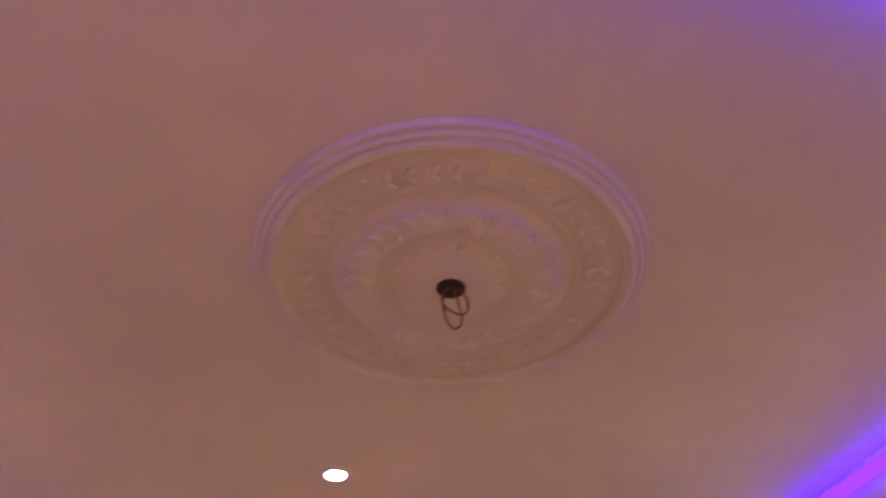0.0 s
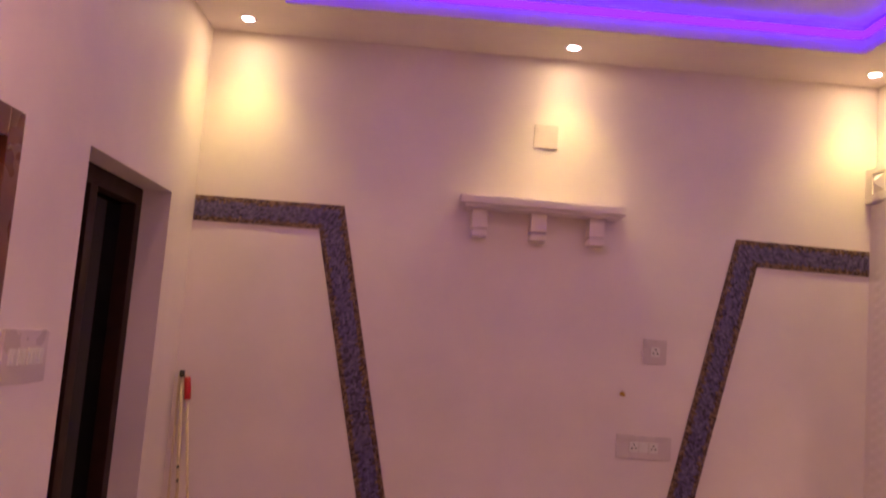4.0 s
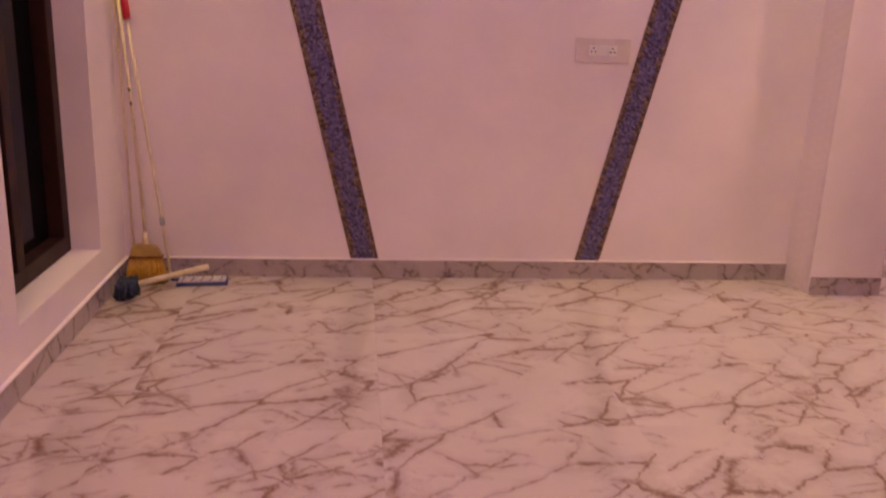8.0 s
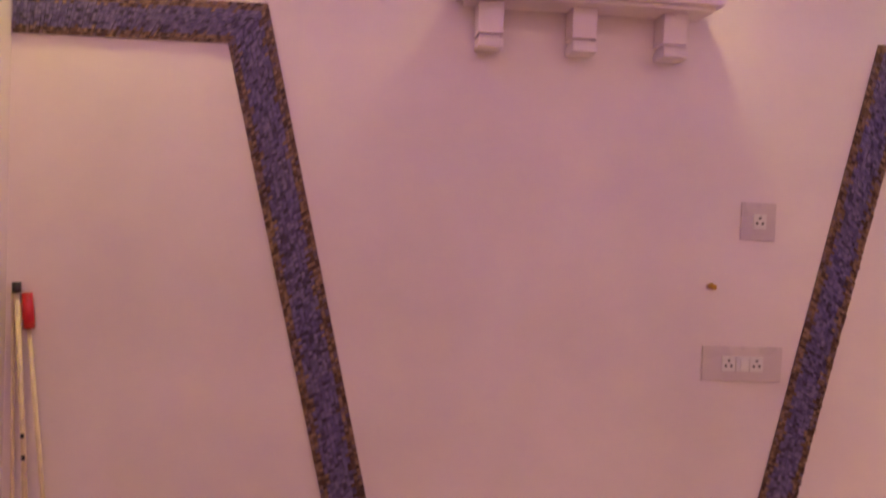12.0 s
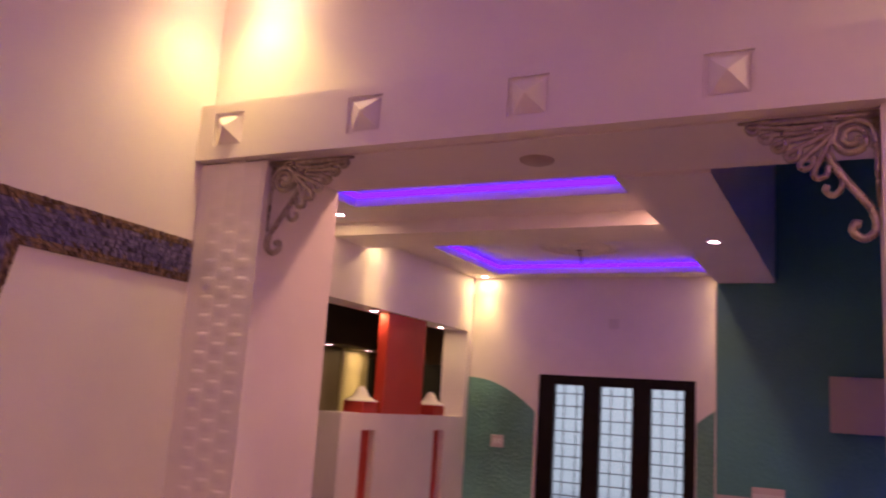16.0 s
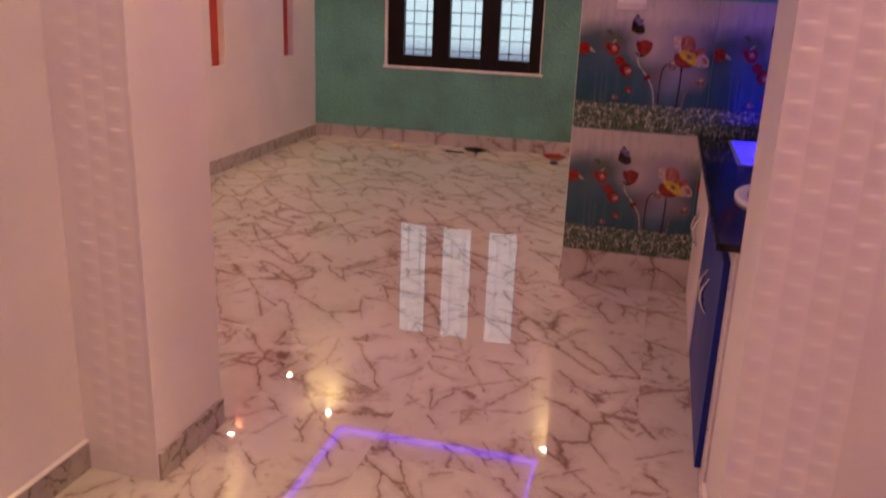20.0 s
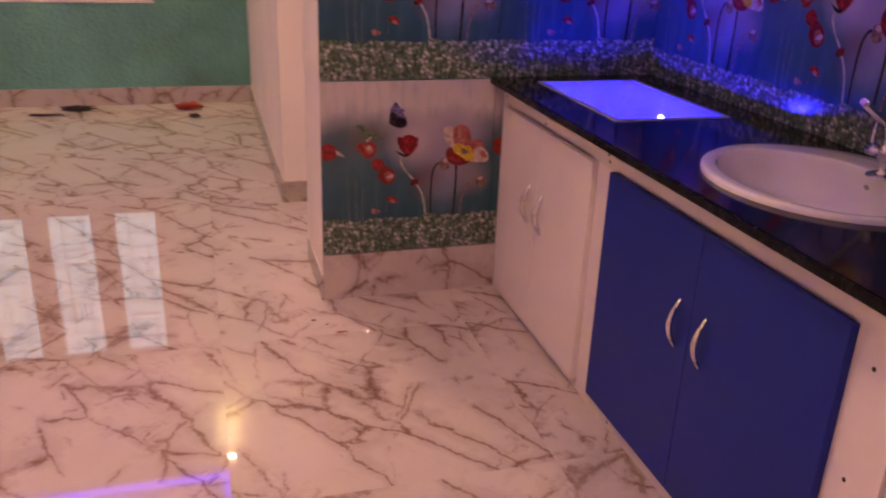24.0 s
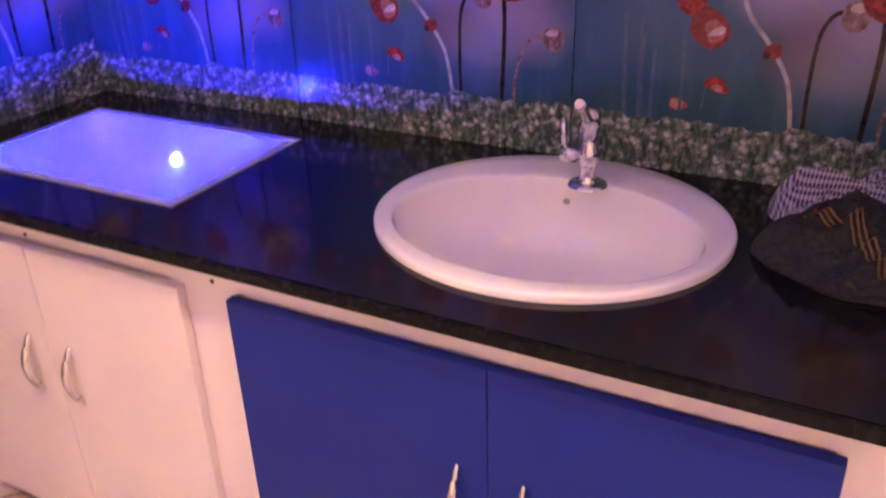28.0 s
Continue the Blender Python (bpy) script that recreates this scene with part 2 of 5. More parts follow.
def lathe(bm, profile, seg=32, at=(0, 0, 0), sx=1.0, sy=1.0, smooth=True):
    rings = []
    for r, z in profile:
        rings.append([bm.verts.new((at[0] + r * sx * math.cos(2 * math.pi * i / seg), at[1] + r * sy * math.sin(2 * math.pi * i / seg), at[2] + z)) for i in range(seg)])
    for a, b in zip(rings, rings[1:]):
        for i in range(seg):
            f = bm.faces.new((a[i], a[(i + 1) % seg], b[(i + 1) % seg], b[i]))
            f.smooth = smooth
    return bm


def tube(bm, points, radius, seg=8, taper=None):
    """A round bar along points."""
    pts = [Vector(p) for p in points]
    rings = []
    for i, p in enumerate(pts):
        d = (pts[min(i + 1, len(pts) - 1)] - pts[max(i - 1, 0)]).normalized()
        side = d.cross(Vector((0, 0, 1)) if abs(d.z) < 0.9 else Vector((1, 0, 0))).normalized()
        up = side.cross(d)
        r = radius if taper is None else radius * taper[i]
        rings.append([bm.verts.new(p + r * (math.cos(a) * side + math.sin(a) * up)) for a in (2 * math.pi * k / seg for k in range(seg))])
    for a, b in zip(rings, rings[1:]):
        for k in range(seg):
            bm.faces.new((a[k], a[(k + 1) % seg], b[(k + 1) % seg], b[k])).smooth = True
    bm.faces.new(rings[0][::-1])
    bm.faces.new(rings[-1])
    return bm


def mesh_of(name, bm, mat):
    bmesh.ops.recalc_face_normals(bm, faces=bm.faces)
    me = bpy.data.meshes.new(name)
    bm.to_mesh(me)
    bm.free()
    for m in mat if isinstance(mat, (list, tuple)) else [mat]:
        me.materials.append(m)
    return me


def part(name, bm, mat, parent=None, label=""):
    ob = new(name, mesh_of(name, bm, mat))
    if parent:
        ob.parent = parent
        ob.matrix_parent_inverse = parent.matrix_basis.inverted()
    return tagged(ob, label)


def thing(name, label, category, group="", at=(0, 0, 0), kind=""):
    ob = new(name)
    ob.empty_display_size = 0.05
    ob.location = at
    return tagged(ob, label, category, group, kind)


def structure(name, bm, mat, label, category=""):
    return tagged(part(name, bm, mat), label, category or name.split("_")[0], kind="structure")


# ---- walls, floor, ceilings ----
FW = 0.22
structure("wall_feature", boxed((-0.2, W + 0.3, 0.0, FW, 0, 3.2)), M_WALL, "white painted wall behind the mosaic bands", "wall")
WY0, WY1, WZ0, WZ1 = -1.25, -0.36, 0.22, 2.05     # window in the left wall
DY0, DY1 = -2.65, -1.70                            # door beside it
structure("wall_left", boxed((-0.22, 0, WY1, 0, 0, 3.2), (-0.22, 0, WY0, WY1, 0, WZ0), (-0.22, 0, WY0, WY1, WZ1, 3.2),
                             (-0.22, 0, DY1, WY0, 0, 3.2), (-0.22, 0, DY0, DY1, 2.03, 3.2), (-0.22, 0, YB, DY0, 0, 3.2)), M_WALL,
          "white painted side wall with a low window and a door", "wall")
structure("wall_back", boxed((-0.22, W + T, YB - 0.2, YB, 0, 3.2)), M_WALL, "plain white painted wall", "wall")
structure("wall_opening", boxed((W, XD, YJ, 0.0, 0, ZB), (W, XD, YR - 0.25, YR, 0, ZB), (W + 0.02, XD, YB, YR - 0.25, 0, 3.2),
                                (W + 0.02, XD, YR - 0.25, 0.0, ZB, 3.2)), M_WALL, "white wall with a wide framed opening", "wall")
structure("wall_window", boxed((XW, XW + 0.22, 0.934, 1.9, 0, 3.2), (XW, XW + 0.22, YS - 0.2, -0.46, 0, 3.2), (XW, XW + 0.22, -0.46, 0.934, 0, 0.69),
                               (XW, XW + 0.22, -0.46, 0.934, 2.0, 3.2)), M_WALL, "white wall above a teal painted dado", "wall")
structure("wall_partition", boxed((XD, XW, YP, YP + 0.25, 2.37, 3.2), (XD, 5.2, YP, YP + 0.25, 0, 2.37), (8.65, XW, YP, YP + 0.25, 1.57, 2.37)), M_WALL,
          "white partition header over an open shelf", "wall")
structure("wall_dining_side", boxed((XD - 0.02, XD, -0.0, 2.2, 0, 3.2)), M_WALL, "plain white side wall", "wall")
structure("wall_stub", boxed((6.5, XW, YS - 0.13, YS, 0, 3.2), (5.79, 6.5, YS - 0.13, YS, 2.1, 3.2)), M_WALL, "white painted wall beside a doorway", "wall")
structure("wall_kitchen_side", boxed((XK, 5.79, YK - 0.2, YE, 0, 3.2)), M_TEAL, "teal painted kitchen wall over picture tiles", "wall")
structure("wall_kitchen_back", boxed((W, XK, YK - 0.2, YK, 0, 3.2)), M_TEAL, "teal painted wall behind the counter", "wall")
structure("beam_kitchen", boxed((XD, XK, -1.37, -1.12, 2.31, 3.2)), M_WALL, "white boxed beam between dining and kitchen", "beam")
structure("beam_dining", boxed((6.28, 6.75, -1.12, YP, 2.80, 3.2)), M_CEIL, "shallow white ceiling beam", "beam")
structure("ceiling_slab", boxed((-0.3, 9.0, YB - 0.3, 4.2, 3.2, 3.35)), M_CEIL, "plain ceiling slab", "ceiling")


def tray_ceiling(name, x0, x1, y0, y1, ix0, ix1, iy0, iy1, z, zt, label, all_round=True):
    bm = bmesh.new()
    rings = [[bm.verts.new((x, y, h)) for x, y in ((a0, b0), (a1, b0), (a1, b1), (a0, b1))]
             for a0, a1, b0, b1, h in ((x0, x1, y0, y1, z), (ix0, ix1, iy0, iy1, z), (ix0, ix1, iy0, iy1, z + 0.2), (x0, x1, y0, y1, z + 0.2))]
    for p, q in zip(rings, rings[1:] + rings[:1]):
        for k in range(4):
            bm.faces.new((p[k], p[(k + 1) % 4], q[(k + 1) % 4], q[k]))
    bmesh.ops.recalc_face_normals(bm, faces=bm.faces)
    structure(name, bm, M_CEIL, label, "ceiling")
    structure(name + "_tray", boxed((ix0 + 0.001, ix1 - 0.001, iy0 + 0.001, iy1 - 0.001, zt, zt + 0.05)), M_CEIL, "raised flat middle of the ceiling tray", "ceiling")
    zl, o = z + 0.6 * (zt - z), 0.022
    sides = (((ix0 + o, iy1 - o), (ix1 - o, iy1 - o)), ((ix0 + o, iy0 + o), (ix1 - o, iy0 + o)), ((ix0 + o, iy0 + o + 0.02), (ix0 + o, iy1 - o - 0.02)), ((ix1 - o, iy0 + o + 0.02), (ix1 - o, iy1 - o - 0.02)))
    for a, b in sides if all_round else (sides[0], sides[2], sides[3]):
        tagged(part("led_strip", tube(bmesh.new(), [(*a, zl), ((a[0] + b[0]) / 2, (a[1] + b[1]) / 2, zl), (*b, zl)], 0.019, 10), M_LED if x0 < W - 0.1 else M_LED_DINING), "glowing violet LED strip along the ceiling tray", "light strip", "ceiling light strips")


tray_ceiling("ceiling_living", 0.0, W + 0.02, YB, 0.0, 0.41, 2.945, -3.8, -0.42, H, HT, "white ceiling border around a raised tray")
tray_ceiling("ceiling_dining_near", XD, 6.28, -1.12, YP, 4.0, 5.87, -0.62, 1.2, 2.89, 3.0, "white ceiling border around a raised tray", False)
tray_ceiling("ceiling_dining_far", 6.75, XW, -1.12, YP, 6.95, 8.51, -0.75, 1.3, 2.89, 3.0, "white ceiling border around a raised tray")

structure("floor_bed", boxed((-0.3, 9.0, YB - 0.3, 4.2, -0.2, -0.012)), M_SKIRT, "grey bed under the floor tiles", "floor")

# ---- downlights ----
# the three at y -4.4 are unseen, added to carry on the rows' spacing
lights = [(0.202, -0.187, H), (1.704, -0.187, H), (3.12, -0.187, H), (0.202, -2.27, H), (3.12, -2.27, H), (0.202, -4.4, H), (1.7, -4.4, H), (3.12, -4.4, H), (1.66, -2.1, HT),
          (6.04, 1.43, 2.89), (4.0, 1.43, 2.89), (6.04, -0.87, 2.89), (4.0, -0.87, 2.89), (6.87, 1.47, 2.89), (8.64, 1.48, 2.89), (8.63, -0.775, 2.89), (4.45, -1.248, 2.31), (7.15, 1.77, 2.37), (8.35, 1.77, 2.37),
          (8.95, 3.4, 2.22), (9.76, 3.4, 2.22)]


def downlight(x, y, z):
    near_wall = y > -0.3 and x < W or 3.0 < x < W or x > 8.5
    ob = thing("downlight", "round recessed ceiling downlight, lit", "downlight", "ceiling downlights", (x, y, z))
    k = 0.62 if z < 2.4 and y < 0 else 1.0
    part("trim_ring", lathe(bmesh.new(), [(0.027 * k, 0.0), (0.029 * k, -0.004), (0.040 * k, -0.005), (0.044 * k, 0.0)], 24, (x, y, z)), M_PLASTIC, ob)
    part("lens", cylinder(bmesh.new(), x, y, z - 0.0035, z - 0.001, 0.027 * k), M_LAMP, ob, "glowing warm lens")
    if near_wall and x < 3.0:
        lamp("downlight_spill", x, y, z - 0.008, 0.6)
        spot("downlight_beam", x, y, z - 0.008, 20.0, wide=104)
    elif near_wall and x < W:
        lamp("downlight_spill", x, y, z - 0.008, 0.5 if y > -1 else 3.0)
        spot("downlight_beam", x, y, z - 0.008, 21.0 if y > -1 else 16.0, wide=108)
    elif near_wall:
        lamp("downlight_spill", x, y, z - 0.008, 1.0)
        spot("downlight_beam", x, y, z - 0.008, 25.0, wide=84)
    elif x < W and z < HT:
        lamp("downlight_spill", x, y, z - 0.008, 2.5, color=SOFT)
        spot("downlight_beam", x, y, z - 0.008, 22.0, SOFT)
    elif z > 2.5 and x > W and y < 0:
        lamp("downlight_spill", x, y, z - 0.008, 7.0, 0.14, DINE)
        spot("downlight_beam", x, y, z - 0.008, 12.0, DINE, 84)
    elif z > 2.5 and y > 1:
        lamp("downlight_spill", x, y, z - 0.008, 1.0)
        spot("downlight_beam", x, y, z - 0.008, 16.0, wide=80)
    elif z > 2.5:
        lamp("downlight_beam", x, y, z - 0.008, 3.8, color=SOFT)
    else:
        lamp("downlight_beam", x, y, z - 0.008, 0.4 if y < 0 else 0.8, size=0.03, color=(1.0, 0.70, 0.52) if y < 0 else WARM)


for p in lights:
    downlight(*p)

# ---- opening: beam, pilasters, brackets ----
M_SILVER = plain("antique_silver", (0.36, 0.30, 0.26), 0.3, 0.85, 0.35, 60.0)
beam = thing("beam", "white beam set with square pyramid studs over the opening", "beam", at=(W, -1.0, 2.4), kind="structure")
BX, BZ0, BZ1 = W - 0.03, 2.325, 2.49
PYR = [-0.11 - 0.452 * i for i in range(5)]
face = bmesh.new()
box(face, BX + 0.008, W + 0.02, -2.04, -0.0, BZ0, BZ1)
box(face, BX, BX + 0.0082, -2.04, -0.0, BZ0, 2.362)
box(face, BX, BX + 0.0082, -2.04, -0.0, 2.462, BZ1)
edges_y = [0.0] + [v for c in PYR for v in (c + 0.052, c - 0.052)] + [-2.04]
for a, b in zip(edges_y[::2], edges_y[1::2]):
    box(face, BX, BX + 0.0082, b, a, 2.362, 2.462)
part("beam_body", face, M_WALL, beam)
for c in PYR:
    bm = bmesh.new()
    q = [bm.verts.new((BX + 0.007, c + sy * 0.043, 2.412 + sz * 0.043)) for sy, sz in ((-1, -1), (1, -1), (1, 1), (-1, 1))]
    top = bm.verts.new((BX - 0.024, c, 2.412))
    for k in range(4):
        bm.faces.new((q[k], q[(k + 1) % 4], top))
    bm.faces.new(q[::-1])
    part("pyramid_stud", bm, M_WALL, beam)


def scale_mesh():
    w, h, nx, nz = 0.0515, 0.0515, 8, 12
    bm = bmesh.new()
    grid = []
    for j in range(nz + 1):
        v = j / nz                      # 0 at the top
        row = []
        for i in range(nx + 1):
            u = i / nx
            side = math.sin(math.pi * u) ** 1.5
            down = v / 0.14 if v < 0.14 else 1.0 - 0.25 * (v - 0.14) / 0.34 if v < 0.48 else 0.75 * max(0.0, 1 - (v - 0.48) / 0.3) ** 1.5
            row.append(bm.verts.new((-0.0012 - 0.0019 * side * down, (u - 0.5) * w, (0.5 - v) * h)))
        grid.append(row)
    for j in range(nz):
        for i in range(nx):
            bm.faces.new((grid[j][i], grid[j][i + 1], grid[j + 1][i + 1], grid[j + 1][i])).smooth = True
    return mesh_of("relief_scale", bm, M_RELIEF)


M_RELIEF = paint("relief_tile_paint", (0.81, 0.71, 0.71), 0.4, 0.1)
scale_me = scale_mesh()
pilasters = []
for y0 in (-0.0, YR):
    ob = thing("pilaster", "white pilaster faced with staggered woven relief tiles", "pilaster", "opening pilasters", (W, y0 - 0.117, 0), kind="structure")
    pilasters.append((ob, y0))

bracket = thing("corner_bracket", "antique silver scrolled leaf bracket under the beam", "bracket", "opening brackets", (0, 0, 0))


def flat(points):
    return [(0.0, -u, -v) for u, v in points]


def smooth_line(points, n=6):
    """A soft curve through the points."""
    out = []
    p = [points[0]] + list(points) + [points[-1]]
    for i in range(1, len(p) - 2):
        for k in range(n):
            t = k / n
            out.append(tuple(0.5 * (2 * p[i][c] + (p[i + 1][c] - p[i - 1][c]) * t + (2 * p[i - 1][c] - 5 * p[i][c] + 4 * p[i + 1][c] - p[i + 2][c]) * t * t
                                    + (3 * p[i][c] - p[i - 1][c] - 3 * p[i + 1][c] + p[i + 2][c]) * t ** 3) for c in range(len(p[i]))))
    out.append(points[-1])
    return out


spiral = [(0.052 + (0.044 - 0.017 * a / 6.28) * math.cos(a + 2.6), 0.056 + (0.044 - 0.017 * a / 6.28) * math.sin(a + 2.6)) for a in [0.3 * k for k in range(46)]]
part("scroll", tube(bmesh.new(), flat(spiral), 0.0075, 8), M_SILVER, bracket)
bar = bmesh.new()
tube(bar, flat([(0.0, 0.008), (0.1, 0.009), (0.2, 0.008), (0.272, 0.006)]), 0.010, 8, [1, 1, 0.9, 0.35])
tube(bar, flat([(0.008, 0.0), (0.008, 0.12), (0.008, 0.2)]), 0.007, 8, [1, 0.8, 0.4])
part("top_bar", bar, M_SILVER, bracket)
for k in range(6):
    a = k / 5
    tip = (0.118 + 0.125 * a, 0.135 - 0.105 * a)
    mid = (0.10 + 0.06 * a, 0.075 - 0.05 * a)
    root = (0.088, 0.05 - 0.03 * a)
    side = (tip[0] - 0.018 + 0.008 * a, tip[1] - 0.006)
    bm = tube(bmesh.new(), flat(smooth_line([root, mid, (tip[0] + 0.006, tip[1] - 0.014), tip, side, (side[0] - 0.004, side[1] - 0.02)])), 0.0068, 8)
    part("leaf", bm, M_SILVER, bracket)
leg = tube(bmesh.new(), flat(smooth_line([(0.098, 0.085), (0.078, 0.125), (0.045, 0.17), (0.018, 0.21), (0.014, 0.245), (0.034, 0.262), (0.054, 0.25), (0.052, 0.232), (0.04, 0.234)])), 0.0085, 8)
part("tail", leg, M_SILVER, bracket)
part("curl", tube(bmesh.new(), flat(smooth_line([(0.07, 0.135), (0.075, 0.16), (0.09, 0.172), (0.103, 0.162), (0.1, 0.15)])), 0.0065, 8), M_SILVER, bracket)
bracket.matrix_basis = pose(W + 0.022, YJ, ZB)
copy_thing(bracket, pose(W + 0.022, YR, ZB, 0, 0, 180))

sdim = thing("ceiling_speaker", "small unlit round ceiling fitting under the opening", "ceiling fitting", at=(3.4, -0.965, ZB))
part("cover", lathe(bmesh.new(), [(0.0, -0.012), (0.028, -0.011), (0.042, -0.006), (0.046, 0.0)], 24, (3.4, -0.965, ZB)), plain("dull_brown_plastic", (0.42, 0.31, 0.31), 0.5), sdim)

# ---- skirtings ----
SK = 0.086


def skirting(name, x0, x1, y0, y1, z1=SK, mat=None):
    structure(name, boxed((x0, x1, y0, y1, 0, z1), bevel=0.002), mat or M_SKIRT, "grey veined marble skirting at the foot of the wall", "skirting")


skirting("baseboard_feature", 0.014, W - 0.001, -0.013, 0.0)
structure("trim_feature", boxed((0.0, W - 0.001, -0.0155, 0.0, SK, SK + 0.006), bevel=0.002), M_WALL, "white filler lip along the top of the skirting", "trim")
structure("trim_left", boxed((0.0, 0.0155, DY1, -0.016, SK, SK + 0.006), bevel=0.002), M_WALL, "white filler lip along the top of the skirting", "trim")
skirting("baseboard_left_a", 0.0, 0.013, DY1, -0.0)
skirting("baseboard_left_b", 0.0, 0.013, YB, DY0)
skirting("baseboard_jamb", W + 0.004, XD, YJ - 0.012, YJ)
skirting("baseboard_jamb_b", W + 0.004, XD - 0.02, YR, YR + 0.012, SK, M_WALL)
skirting("baseboard_living_right", W + 0.007, W + 0.02, YB, YR - 0.252)
skirting("baseboard_partition", 6.585, XW - 0.014, YP - 0.013, YP, 0.1)
skirting("baseboard_partition_end", 6.572, 6.585, YP - 0.013, YP + 0.25, 0.1)
skirting("baseboard_window_wall", XW - 0.013, XW, YS + 0.014, YP - 0.014, 0.115, M_FLOOR)
skirting("baseboard_stub", 6.5, XW - 0.014, YS, YS + 0.012, 0.1)
skirting("baseboard_stub_end", 6.487, 6.5, YS - 0.13, YS + 0.012, 0.1)

# ---- ceiling medallions ----
M_PLASTER = paint("plaster", (0.78, 0.70, 0.69), 0.6, 0.3, 0.05, 90.0, 0.004)
M_WIRE = plain("wire_insulation", (0.22, 0.045, 0.03), 0.4)


def medallion(x, y, z, r, label):
    s = r / 0.367
    ob = thing("ceiling_medallion", label, "ceiling medallion", "ceiling medallions", (x, y, z))
    part("outer_ring", lathe(bmesh.new(), [(0.378 * s, 0.0), (0.377 * s, -0.010), (0.370 * s, -0.014), (0.366 * s, -0.012), (0.363 * s, -0.020), (0.357 * s, -0.023), (0.352 * s, -0.020), (0.349 * s, -0.028), (0.342 * s, -0.030), (0.335 * s, -0.027), (0.329 * s, -0.019), (0.328 * s, 0)], 80, (x, y, z)), M_PLASTER, ob)
    part("dish", lathe(bmesh.new(), [(0.330 * s, -0.015), (0.315 * s, -0.017), (0.300 * s, -0.021), (0.285 * s, -0.024), (0.268 * s, -0.022), (0.256 * s, -0.017), (0.248 * s, -0.013), (0.244 * s, -0.014), (0.238 * s, -0.014), (0.232 * s, -0.010), (0.225 * s, -0.018), (0.20 * s, -0.034), (0.175 * s, -0.040), (0.152 * s, -0.035), (0.138 * s, -0.024), (0.132 * s, -0.028), (0.124 * s, -0.022), (0.10 * s, -0.028), (0.075 * s, -0.040), (0.05 * s, -0.046), (0.028 * s, -0.040)], 80, (x, y, z)), M_PLASTER, ob)
    leaf = bmesh.new()
    bmesh.ops.create_icosphere(leaf, subdivisions=2, radius=1, matrix=Matrix.Diagonal((0.026 * s, 0.013 * s, 0.005, 1)))
    for f in leaf.faces:
        f.smooth = True
    me = mesh_of("leaf", leaf, M_PLASTER)
    for n, rr, turn, grow in ((44, 0.288, 35, 0.62), (44, 0.268, -40, 0.5), (30, 0.19, -35, 0.8), (30, 0.165, 40, 0.55), (18, 0.10, 20, 0.55)):
        for k in range(n):
            a = 2 * math.pi * k / n
            lf = new("leaf", me)
            lf.parent = ob
            lf.matrix_basis = pose(rr * s * math.cos(a), rr * s * math.sin(a), -0.024 if rr > 0.25 else -0.036 if rr > 0.15 else -0.026, 0, 0, math.degrees(a) + turn) @ Matrix.Diagonal((grow, grow, 1, 1))
    part("hole", cylinder(bmesh.new(), x, y, z - 0.0425, z - 0.036, 0.028 * s), M_BLACK, ob, "dark wiring hole")
    for dx, dy, drop in ((0.014, -0.006, 0.125), (-0.010, 0.004, 0.16)):
        line = smooth_line([(x + dx * 0.8, y + dy, z - 0.04), (x + dx * 2.0, y - 0.012, z - drop * 0.55), (x + dx * 1.6, y - 0.026, z - drop * 0.9), (x + dx * 0.2, y - 0.03, z - drop), (x - dx * 1.3, y - 0.022, z - drop * 0.86), (x - dx * 1.5, y - 0.010, z - drop * 0.6), (x - dx * 0.6, y, z - 0.042)])
        part("wire", tube(bmesh.new(), line, 0.0022, 6), M_WIRE, ob, "bare brown hanging wire")


medallion(1.69, -2.975, HT, 0.372, "round white plaster ceiling medallion with bare wires")
medallion(1.68, -1.13, HT, 0.36, "round white plaster ceiling medallion with bare wires")
medallion(7.70, 0.27, 2.98, 0.33, "round white plaster medallion in the dining ceiling tray")

# ---- living room: window and door in the side wall ----
M_WOOD_DULL = plain("dull_brown_wood", (0.026, 0.008, 0.005), 0.5, 0, 0.35, 14.0)
M_WOOD_DULL.node_tree.nodes["Principled BSDF"].inputs["Specular IOR Level"].default_value = 0.2
win = thing("window_1", "tall dark wooden window with black night glass", "window", at=(-0.12, (WY0 + WY1) / 2, WZ0), kind="structure")
fx0, fx1 = -0.19, -0.12
for g in ((fx0, fx1, WY0, WY1, WZ0, WZ0 + 0.07), (fx0, fx1, WY0, WY1, WZ1 - 0.07, WZ1), (fx0, fx1, WY0, WY0 + 0.07, WZ0 + 0.07, WZ1 - 0.07), (fx0, fx1, WY1 - 0.07, WY1, WZ0 + 0.07, WZ1 - 0.07),
          (fx0, fx1, -0.915, -0.845, WZ0 + 0.07, WZ1 - 0.07)):
    part("window_frame", boxed(g, bevel=0.004), M_WOOD_DULL, win)
for y0, y1 in ((WY0 + 0.07, -0.915), (-0.845, WY1 - 0.07)):
    part("pane", boxed((-0.186, -0.180, y0, y1, WZ0 + 0.07, WZ1 - 0.07)), M_GLASS_DARK, win, "black night glass")
structure("wall_window_back", boxed((-0.24, -0.221, WY0 - 0.05, WY1 + 0.05, WZ0 - 0.05, WZ1 + 0.05)), M_BLACK, "dark outside behind the window", "backdrop")

